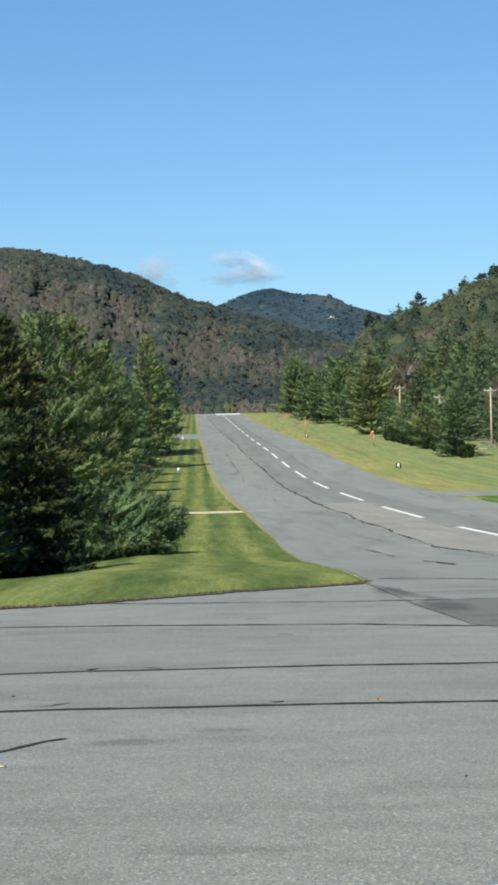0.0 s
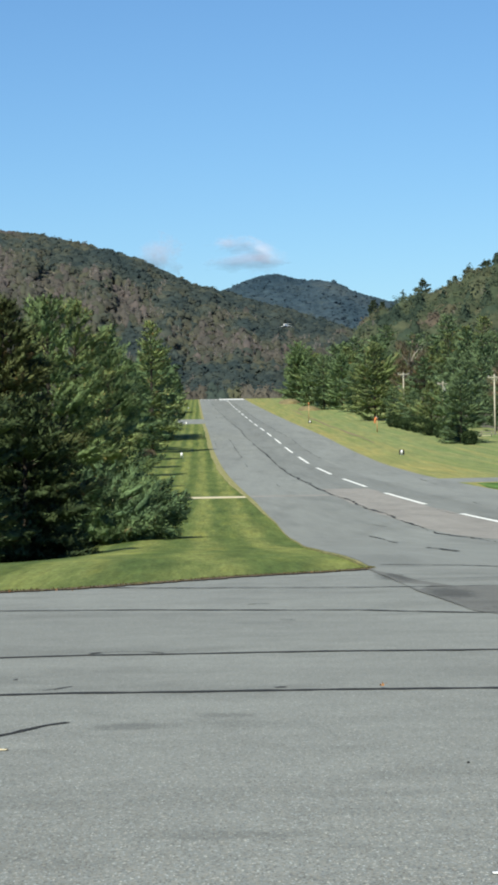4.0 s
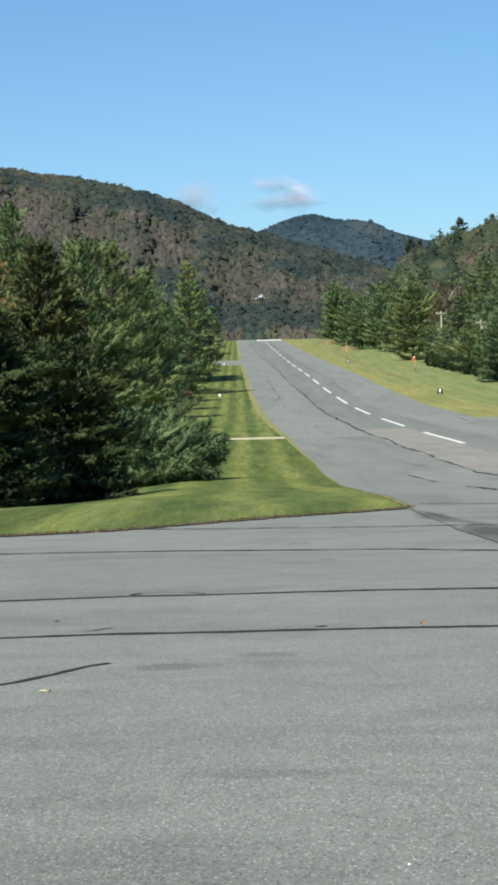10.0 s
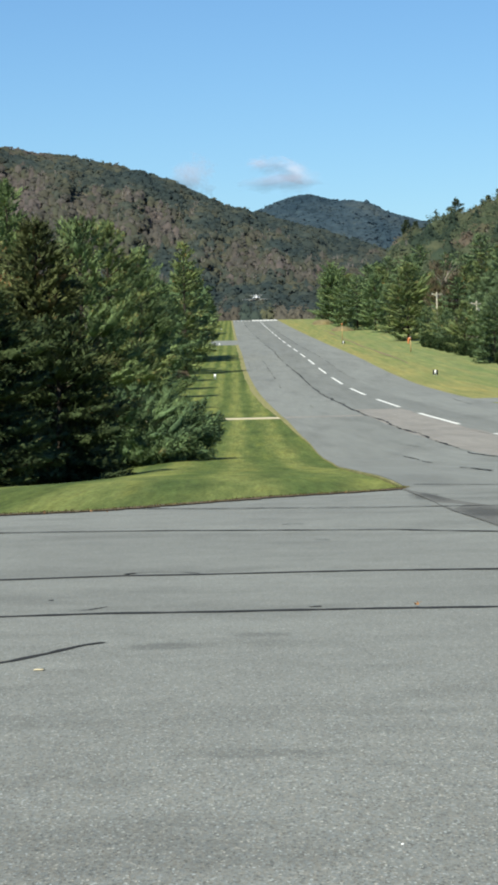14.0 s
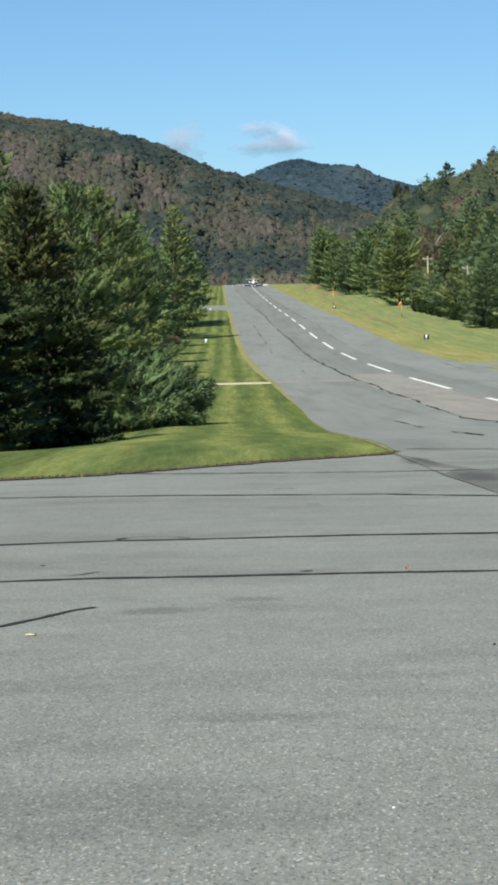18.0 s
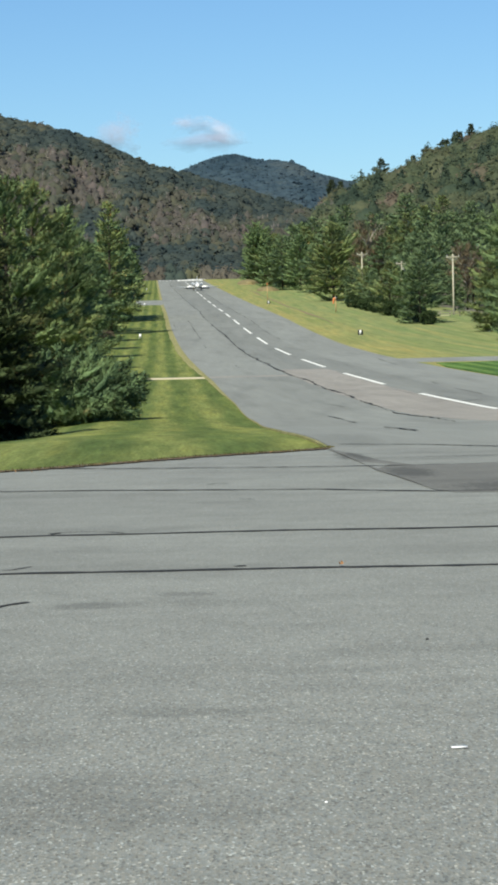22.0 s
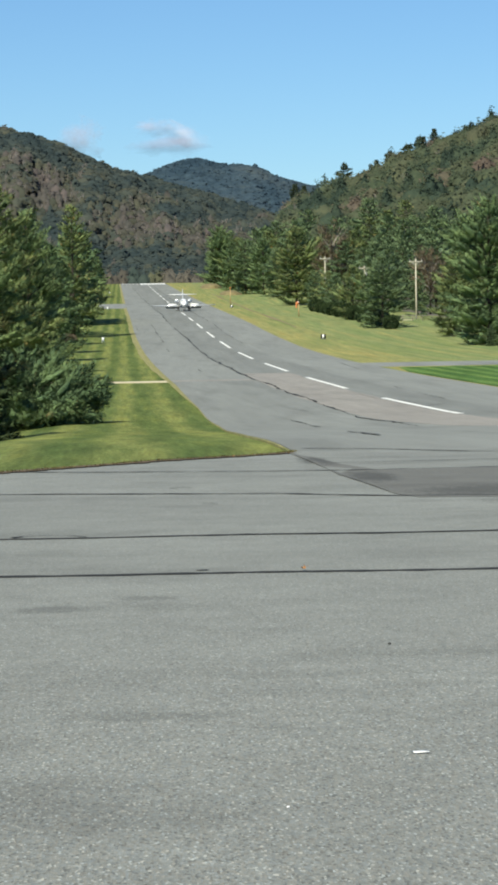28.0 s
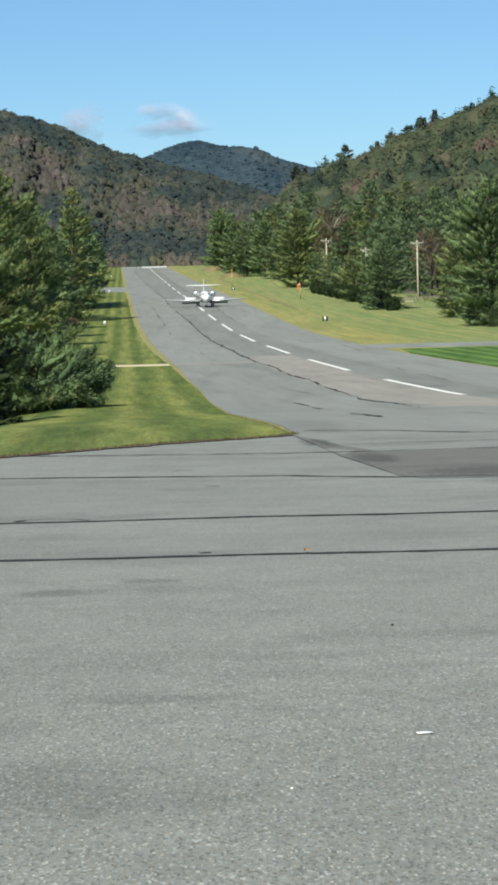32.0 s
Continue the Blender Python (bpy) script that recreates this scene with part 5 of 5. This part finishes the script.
def build_wind_marker():
    m = tagged(new("windsock"), "small limp orange windsock on a pale pole in the grass", "windsock")
    part("pole", tube([(0, 0, 0), (0, 0, 2.9)], [0.11, 0.08], 9), POLE_TAN, m, "pale tan pole")
    part("ring", tube([(-0.08, 0, 2.78), (-0.02, 0, 2.84)], [0.3, 0.3], 14, caps=False), METAL, m)
    part("sock", tube([(-0.04, 0, 2.8), (-0.3, 0.02, 2.62), (-0.42, 0.03, 2.2), (-0.45, 0.02, 1.7)], [(0.3, 0.3), (0.3, 0.26), (0.24, 0.2), (0.16, 0.13)], 14, caps=False), ORANGE, m, "faded orange cloth sock")
    m.matrix_basis = pose(37.9, 562, land1(37.9, 562) - 0.05) @ Matrix.Scale(1.1, 4)


def build_slim_pole():
    m = tagged(new("marker_pole"), "slim weathered pole with an orange band in the grass", "pole")
    part("shaft", tube([(0, 0, 0), (0, 0, 5.0)], [0.1, 0.08], 8), POLE_TAN, m)
    part("band", tube([(0, 0, 4.4), (0, 0, 4.95)], [0.15, 0.15], 10), ORANGE, m, "faded orange band")
    m.matrix_basis = pose(30.46, 735, land1(30.46, 735) - 0.05)


def earth_mound(x, y, w, deep, h):
    """A low bank of dry grass and bare soil."""
    bm = bmesh.new()
    bmesh.ops.create_uvsphere(bm, u_segments=28, v_segments=14, radius=1.0)
    for v in bm.verts:
        k = 1 + 0.16 * noise.noise(v.co * 2.3 + Vector((x, 0, 0)))
        v.co = Vector((v.co.x * w * k, v.co.y * deep * k, v.co.z * h * k - 0.3 * h))
    m = tagged(new("earth_mound"), "low bank of dry tan grass below the pines", "mound")
    part("bank", bm, BANK, m)
    m.matrix_basis = pose(x, y, land1(x, y) - 0.05)


def utility_pole(x, y, h, label, transformer=False, lean=0.0):
    p = tagged(new("utility_pole"), label, "utility pole", "utility poles")
    part("shaft", tube([(0, 0, -0.5), (0, 0, h * 0.5), (0, 0, h)], [0.18, 0.155, 0.12], 10), POLE_WOOD, p)
    part("crossarm", box(2.6, 0.14, 0.2, (0, -0.2, h - 0.6), 0.02), POLE_WOOD, p)
    for sx in (-1.15, 0.0, 1.15):
        part("insulator", tube([(sx, -0.2, h - 0.5), (sx, -0.2, h - 0.36), (sx, -0.2, h - 0.2)], [0.05, 0.09, 0.06], 8), GREY_PAINT, p)
    for sx in (-1, 1):
        part("brace", tube([(sx * 0.8, -0.18, h - 0.68), (0, -0.18, h - 1.35)], [0.03, 0.03], 6), METAL, p)
    if transformer:
        part("transformer", tube([(0.42, -0.3, h - 2.6), (0.42, -0.3, h - 2.5), (0.42, -0.3, h - 1.6), (0.42, -0.3, h - 1.5)], [0.24, 0.32, 0.32, 0.2], 12), GREY_PAINT, p, "pale grey transformer can")
    part("line_bracket", box(0.3, 0.3, 0.25, (0.08, -0.1, h * 0.68), 0.03), METAL, p)
    p.matrix_basis = pose(x, y, land1(x, y) - 0.05, 0, lean, 0)
    return Vector((x, y, land1(x, y) + h - 0.3))


def build_poles():
    tops = [utility_pole(64.4, 480, 12.6, "weathered wooden utility pole among the pines"), utility_pole(57.6, 512, 11.9, "tall silvered utility pole with a crossarm beside the drive"),
            utility_pole(55.7, 600, 10.6, "utility pole with a pale transformer half hidden by pines", True), utility_pole(50.7, 652, 13.0, "pale utility pole rising above the pines")]
    for k, (a, b) in enumerate(zip(tops, tops[1:])):
        line = tagged(new("power_line"), "sagging weathered cables between two poles", "cable")
        for sx in (-1.15, 0.0, 1.15):
            pts = [a.lerp(b, i / 10) + Vector((sx, -0.2, -1.1 * 4 * (i / 10) * (1 - i / 10))) for i in range(11)]
            part("cable", tube([tuple(p) for p in pts], [0.014] * 11, 5), WIRE, line)


def build_drive():
    d = tagged(new("drive"), "pale gravel drive at the foot of the pole", "drive", kind="structure")
    z = land1(56, 505)
    child("surface", strip("surface", [(509, 50, 56.5), (510.5, 50, 57), (512, 50.5, 57)], 0.0, 0.05, GRAVEL), d)
    fence = tagged(new("fence"), "low weathered rail fence beside the drive", "fence")
    for i in range(6):
        part("post", box(0.14, 0.14, 1.1, (49.5 + i * 1.9, 497, z + 0.45), 0.02), BARK_PALE, fence)
    for k in range(2):
        part("rail", box(9.7, 0.06, 0.13, (54.2, 496.92, z + 0.45 + 0.42 * k), 0.015), BARK_PALE, fence)


def build_litter():
    rng = random.Random(6)
    leaf = tagged(new("fallen_leaf"), "curled orange-brown fallen leaf on the asphalt", "leaf")
    bm = bmesh.new()
    grid = [[bm.verts.new((0.05 * (u - 2) / 2 * math.cos(0.6 * (u - 2)), 0.035 * (w - 1.5) / 1.5 * (1 - abs(u - 2) / 2.6), 0.03 + 0.018 * (u - 2) ** 2 * 0.5 + 0.008 * (w % 2))) for w in range(4)] for u in range(5)]
    for u in range(4):
        for w in range(3):
            bm.faces.new((grid[u][w], grid[u + 1][w], grid[u + 1][w + 1], grid[u][w + 1]))
    part("blade", bm, ORANGE_LEAF, leaf)
    part("stalk", tube([(0.05, 0, 0.04), (0.085, 0.01, 0.02)], [0.003, 0.002], 5), ORANGE_LEAF, leaf)
    leaf.matrix_basis = pose(1.125, 16.54, 0.0, 0, -25, 30) @ Matrix.Scale(0.52, 4)
    chip = tagged(new("paint_chip"), "small white paint chip lying on the asphalt", "chip")
    part("flake", box(0.06, 0.028, 0.006, (0, 0, 0.006), 0.002), WHITE, chip)
    chip.matrix_basis = pose(1.06, 9.5, 0.0, 0, 0, 8)
    chip = tagged(new("paint_chip"), "small tan flake lying on the asphalt", "chip")
    part("flake", box(0.05, 0.05, 0.006, (0, 0, 0.006), 0.002), GRAVEL, chip)
    chip.matrix_basis = pose(-1.05, 13.58, 0.0, 0, 0, -12)
    for x, y, s, m in ((1.27, 12.7, 0.008, BLACK), (0.51, 8.5, 0.006, WHITE)):
        peb = tagged(new("pebble"), "dark loose stone on the asphalt" if m is BLACK else "pale loose stone on the asphalt", "stone", "loose stones")
        bm = bmesh.new()
        bmesh.ops.create_icosphere(bm, subdivisions=2, radius=s)
        for v in bm.verts:
            v.co *= rng.uniform(0.8, 1.15)
            v.co.z *= 0.7
        part("stone", bm, m, peb)
        peb.matrix_basis = pose(x, y, s * 0.55)
    # dry leaves blown against the lawn's edge
    g = np.random.default_rng(8)
    n = 16
    x = g.uniform(-4, 2.1, n)
    y = np.interp(x, *zip(*FRONT)) - np.abs(g.normal(size=n)) * 0.12
    p = np.stack([x, y, land(x, y) + 0.008], -1)
    tagged(new("leaf_litter", quads("leaf_litter", blades(g, p, np.tile([1.0, 0, 0.1], (n, 1)), 0.04, 0.03, 1, 0.8), ORANGE_LEAF)), "dry brown leaves along the lawn's edge", "leaves", kind="stuff")


ORANGE_LEAF = plain("dry_leaf", (0.33, 0.17, 0.07), 0.8, vary=0.4, scale=30)

build_grass_blades()
for place in ((-2.9, 398), (-3.7, 697), (-4.5, 1010)):
    marker_post(*place, "white runway edge marker standing in the mown grass", 0.66, 0.34, 1.1)
for place in ((29.9, 390), (28.7, 686)):
    marker_post(*place, "white and black runway edge marker on the grass slope")
build_wind_marker()
build_slim_pole()
for place in ((38.2, 1120, 5.0, 26.0, 2.7), (38.6, 930, 4.2, 16.0, 2.1)):
    earth_mound(*place)
build_poles()
build_drive()
build_litter()


# ---- clouds ----
def veil(thing, x, z, w, h, seed, level, colour, slope):
    """One loose sheet of a cloud, whose density thins out to nothing; slope tips it down."""
    n = Nodes("cloud_vapour", rough=1.0, spec=0.0)
    n.colour(colour)
    c = n.add("ShaderNodeTexCoord")
    m = n.add("ShaderNodeMapping")
    m.inputs["Location"].default_value = (-0.5, 0, -0.5)
    m.inputs["Scale"].default_value = (1, 0, 1)
    n.link(c.outputs["Generated"], m.inputs["Vector"])
    ln = n.add("ShaderNodeVectorMath")
    ln.operation = "LENGTH"
    n.link(m.outputs["Vector"], ln.inputs[0])
    f = n.add("ShaderNodeTexNoise", Scale=3.4, Detail=6.0, Roughness=0.62)
    off = n.add("ShaderNodeMapping")
    off.inputs["Location"].default_value = (seed, seed * 0.7, 0)
    off.inputs["Scale"].default_value = (1, 0, 1)
    n.link(c.outputs["Generated"], off.inputs["Vector"])
    n.link(off.outputs["Vector"], f.inputs["Vector"])
    sub = n.add("ShaderNodeMath")
    sub.operation = "MULTIPLY_ADD"
    sub.inputs[1].default_value = -3.0
    n.link(ln.outputs["Value"], sub.inputs[0])
    add = n.add("ShaderNodeMath")
    add.operation = "MULTIPLY_ADD"
    add.inputs[1].default_value = 2.6
    n.link(f.outputs["Fac"], add.inputs[0])
    n.link(sub.outputs[0], add.inputs[2])
    rng_node = n.add("ShaderNodeMapRange")
    for k, v in zip(("From Min", "From Max", "To Min", "To Max"), (0.0, 0.9, 0.0, level)):
        rng_node.inputs[k].default_value = v
    sub.inputs[2].default_value = -0.5
    n.link(add.outputs[0], rng_node.inputs["Value"])
    n.link(rng_node.outputs[0], n.bsdf.inputs["Alpha"])
    verts, faces = [], []
    for i in range(13):
        for j in range(9):
            u, v = i / 12 - 0.5, j / 8 - 0.5
            verts.append((u * w, -160 * max(0.0, 0.25 - u * u - v * v), v * h - u * w * slope))
    for i in range(12):
        for j in range(8):
            a = i * 9 + j
            faces.append((a, a + 9, a + 10, a + 1))
    ob = child("veil", fresh("veil", verts, faces, n.mat, smooth=True), thing)
    ob.location = (x, seed * 6.0, z)
    ob.visible_shadow = False


def build_clouds():
    main = tagged(new("cloud"), "small pinkish white cloud with a violet base above the far hill", "cloud", kind="structure")
    main.location = (97, 4700, 328)
    # sunlit ridge and shaded underside are painted by the veils' own colours
    for x, z, w, h, seed, level, colour, slope in (
            (-4, -14, 270, 64, 3, 0.4, (0.34, 0.29, 0.38), 0.02), (-34, 16, 150, 62, 5, 0.34, (0.45, 0.38, 0.45), -0.05), (18, 6, 170, 40, 8, 0.27, (0.76, 0.62, 0.65), 0.5),
            (28, -8, 140, 54, 11, 0.2, (0.64, 0.53, 0.58), 0.36), (0, -4, 190, 84, 14, 0.16, (0.46, 0.39, 0.47), 0.2)):
        veil(main, x, z, w, h, seed, level, colour, slope)
    wisp = tagged(new("cloud"), "thin faint violet wisp of cloud above the ridge", "cloud", kind="structure")
    wisp.location = (-62, 4700, 326)
    for x, z, w, h, seed, level, colour, slope in ((0, 0, 150, 92, 7, 0.5, (0.4, 0.34, 0.41), 0.35), (-20, -2, 120, 60, 9, 0.2, (0.4, 0.34, 0.41), 0.3)):
        veil(wisp, x, z, w, h, seed, level, colour, slope)


build_clouds()


# ---- the business jet ----
def wing_half(side, root_x, tip_x, root, tip, root_z, tip_z, thick):
    """A tapered wing panel. root and tip are (front, back) along the fuselage, which points towards -y."""
    bm = bmesh.new()
    rings = []
    for f in (0.0, 0.35, 0.7, 1.0):
        x = side * (root_x + (tip_x - root_x) * f)
        y0, y1 = root[0] + (tip[0] - root[0]) * f, root[1] + (tip[1] - root[1]) * f
        z = root_z + (tip_z - root_z) * f
        t = thick * (1 - 0.62 * f)
        prof = [(0.0, 0.0), (0.06, 0.32), (0.25, 0.52), (0.55, 0.4), (1.0, 0.03), (1.0, -0.03), (0.5, -0.36), (0.2, -0.46), (0.05, -0.28)]
        rings.append([bm.verts.new((x, y0 + (y1 - y0) * c, z + t * h)) for c, h in prof])
    for r0, r1 in zip(rings, rings[1:]):
        for k in range(9):
            bm.faces.new((r0[k], r0[(k + 1) % 9], r1[(k + 1) % 9], r1[k]))
    bm.faces.new(rings[0])
    bm.faces.new(rings[-1][::-1])
    bmesh.ops.recalc_face_normals(bm, faces=bm.faces[:])
    return bm


def build_jet():
    """Origin on the ground between the main wheels; nose towards -y."""
    jet = tagged(new("business_jet"), "white twin-engined business jet with a cruciform tail, landing gear down", "aircraft")
    stations = [(-7.6, 1.62, 0.05), (-7.45, 1.64, 0.22), (-7.0, 1.72, 0.5), (-6.3, 1.85, 0.75), (-5.5, 1.98, 0.93), (-4.4, 2.05, 0.97), (0.0, 2.05, 0.97), (3.2, 2.08, 0.95), (5.2, 2.3, 0.68), (6.8, 2.55, 0.36), (7.9, 2.7, 0.1)]
    part("fuselage", tube([(0, y, z) for y, z, r in stations], [r for y, z, r in stations], 24), WHITE, jet)
    part("belly_fairing", tube([(0, -3.2, 1.25), (0, -2.2, 1.2), (0, 1.5, 1.2), (0, 3.0, 1.35)], [(0.3, 0.1), (0.95, 0.32), (0.95, 0.32), (0.3, 0.1)], 16), NAVY, jet, "dark blue belly fairing")
    part("windscreen", tube([(0, -6.42, 2.36), (0, -6.05, 2.5), (0, -5.6, 2.6)], [(0.42, 0.14), (0.66, 0.2), (0.72, 0.2)], 16), GLASS_DARK, jet, "dark cockpit windscreen")
    part("cheat_line", tube([(0, -7.0, 1.62), (0, -6.0, 1.72), (0, -4, 1.72), (0, 3, 1.75)], [(0.56, 0.1), (0.88, 0.1), (0.975, 0.1), (0.96, 0.1)], 24), NAVY, jet, "dark blue stripe")
    for s in (-1, 1):
        for k in range(6):
            part("cabin_window", tube([(s * 0.9, -3.6 + 0.95 * k, 2.35), (s * 0.945, -3.6 + 0.95 * k, 2.35)], [(0.17, 0.22), (0.16, 0.21)], 12), GLASS_DARK, jet)
        part("wing", wing_half(s, 0.7, 7.83, (-1.7, 2.0), (0.9, 2.1), 1.15, 1.42, 0.46), WING_GREY, jet, "pale grey wing")
        part("leading_edge", tube([(s * 0.9, -1.62, 1.16), (s * 7.8, 0.9, 1.42)], [0.08, 0.04], 8), METAL, jet, "bare metal leading edge")
        part("wing_tip", tube([(s * 7.8, 0.85, 1.42), (s * 7.88, 1.4, 1.43), (s * 7.8, 2.1, 1.42)], [0.03, 0.06, 0.02], 8), WHITE, jet)
        part("flap", box(3.4, 0.09, 0.75, (s * 2.7, 2.05, 0.98), 0.03), METAL, jet, "lowered inboard flap")
        eng = part("engine", tube([(s * 1.62, 2.0, 2.42), (s * 1.62, 2.2, 2.42), (s * 1.62, 3.2, 2.43), (s * 1.62, 4.3, 2.46), (s * 1.62, 5.0, 2.48)], [0.47, 0.53, 0.55, 0.47, 0.33], 20), WING_GREY, jet, "pale grey engine nacelle")
        part("intake", tube([(s * 1.62, 1.96, 2.42), (s * 1.62, 2.02, 2.42)], [0.425, 0.43], 20), DARK, eng, "dark engine intake")
        part("intake_lip", tube([(s * 1.62, 1.97, 2.42), (s * 1.62, 1.93, 2.42), (s * 1.62, 2.0, 2.42)], [0.43, 0.455, 0.48], 20, caps=False), METAL, eng, "bright metal intake lip")
        part("exhaust", tube([(s * 1.62, 4.95, 2.48), (s * 1.62, 5.3, 2.48)], [0.28, 0.24], 16), METAL, eng)
        part("pylon", box(0.6, 1.7, 0.16, (s * 1.05, 3.2, 2.42), 0.04), WHITE, jet)
        part("tailplane", wing_half(s, 0.05, 3.5, (5.6, 7.3), (6.3, 7.5), 4.02, 4.06, 0.26), WHITE, jet)
        leg = part("main_gear", tube([(s * 1.4, 0, 1.15), (s * 1.4, 0, 0.32)], [0.09, 0.07], 10), METAL, jet)
        for k in (-1, 1):
            part("tyre", tube([(s * 1.4 + k * 0.2 - 0.1, 0, 0.34), (s * 1.4 + k * 0.2 - 0.06, 0, 0.34), (s * 1.4 + k * 0.2 + 0.06, 0, 0.34), (s * 1.4 + k * 0.2 + 0.1, 0, 0.34)], [0.26, 0.34, 0.34, 0.26], 18), RUBBER, leg)
        part("gear_door", box(0.05, 0.8, 0.62, (s * 1.72, 0, 0.78), 0.02), WHITE, jet)
        part("landing_light", tube([(s * 0.95, -1.72, 1.2), (s * 0.95, -1.6, 1.2)], [0.1, 0.12], 10), GLASS_DARK, jet)
    fin = bmesh.new()
    ring = [[fin.verts.new((sx * t, y, z)) for sx, y in ((0, y0), (1, y0 + 0.3 * (y1 - y0)), (0, y1), (-1, y0 + 0.3 * (y1 - y0)))] for z, y0, y1, t in ((2.75, 3.4, 7.4, 0.17), (4.0, 5.3, 7.7, 0.14), (5.4, 6.2, 7.9, 0.09))]
    for r0, r1 in zip(ring, ring[1:]):
        for k in range(4):
            fin.faces.new((r0[k], r0[(k + 1) % 4], r1[(k + 1) % 4], r1[k]))
    fin.faces.new(ring[-1])
    fin.faces.new(ring[0][::-1])
    bmesh.ops.recalc_face_normals(fin, faces=fin.faces[:])
    part("fin", fin, WHITE, jet, smooth=False)
    part("bullet_fairing", tube([(0, 5.0, 4.04), (0, 5.5, 4.04), (0, 7.2, 4.06), (0, 8.0, 4.06)], [0.04, 0.17, 0.17, 0.03], 12), WHITE, jet)
    nose = part("nose_gear", tube([(0, -5.9, 1.4), (0, -5.9, 0.3)], [0.08, 0.06], 10), METAL, jet)
    for k in (-1, 1):
        part("tyre", tube([(k * 0.15 - 0.07, -5.9, 0.26), (k * 0.15 - 0.04, -5.9, 0.26), (k * 0.15 + 0.04, -5.9, 0.26), (k * 0.15 + 0.07, -5.9, 0.26)], [0.19, 0.26, 0.26, 0.19], 16), RUBBER, nose)
    part("nose_gear_door", box(0.04, 0.8, 0.45, (0.32, -5.8, 0.98), 0.015), WHITE, jet)
    brakes = []
    for s in (-1, 1):
        brakes.append(part("airbrake", box(2.0, 0.06, 0.46, (0, 0, 0.23), 0.02), WHITE, jet, "white airbrake panel"))
        brakes[-1].location = (s * 2.75, 1.1, 1.38)
    return jet, brakes


JET, BRAKES = build_jet()

# seconds, x, y, z, pitch, yaw of the jet
JET_ROWS = [
    (0, 126.93, 2413.00, 119.580, -3.00, -11.33),
    (2, 100.47, 2281.00, 104.420, -3.00, -11.77),
    (6, 44.41, 2017.00, 74.860, -3.00, -10.71),
    (8, 25.60, 1885.00, 63.290, -3.00, -7.19),
    (9, 19.43, 1819.00, 58.470, -3.00, -3.86),
    (10, 16.69, 1753.00, 52.610, -3.00, -1.48),
    (12, 14.30, 1621.00, 43.010, -3.00, -0.89),
    (13, 13.61, 1555.00, 39.050, -3.00, -0.34),
    (14, 13.52, 1489.00, 33.080, -3.00, -0.41),
    (15, 12.66, 1423.00, 27.700, -3.00, 0.02),
    (17.5, 13.60, 1258.00, 19.420, -2.00, 0.33),
    (18, 13.80, 1225.00, 17.754, -2.00, 0.35),
    (19, 14.20, 1160.00, 15.996, 0.60, 0.22),
    (20, 14.30, 1095.00, 14.389, 1.42, 0.04),
    (21, 14.30, 1030.00, 12.785, 1.41, 0.04),
    (22, 14.40, 965.00, 11.184, 1.41, 0.13),
    (23, 14.60, 897.00, 9.510, 1.41, 0.00),
    (24, 14.40, 828.00, 7.842, 1.35, 0.08),
    (25.5, 14.80, 745.00, 5.883, 1.35, 0.32),
    (26.5, 15.10, 702.00, 4.869, 1.33, 0.37),
    (28, 15.40, 653.00, 3.830, 1.19, 0.19),
    (29, 15.40, 613.00, 3.001, 1.19, 0.15),
    (30, 15.60, 577.00, 2.253, 1.19, 0.16),
    (31, 15.60, 540.00, 1.484, 1.19, 0.08),
    (32, 15.70, 505.00, 0.746, 1.28, 0.16),
]


def motions():
    walk(JET, [(t, pose(x, y, z, pitch, 0, yaw)) for t, x, y, z, pitch, yaw in JET_ROWS])
    # the airbrakes lie flat in flight and stand up after touchdown
    for s, panel in zip((-1, 1), BRAKES):
        flat, up = pose(s * 2.75, 1.1, 1.38, -86, 0, 0), pose(s * 2.75, 1.1, 1.38, -22, 0, 0)
        walk(panel, [(0, flat), (18.2, flat), (19.4, up), (32.0, up)])


motions()
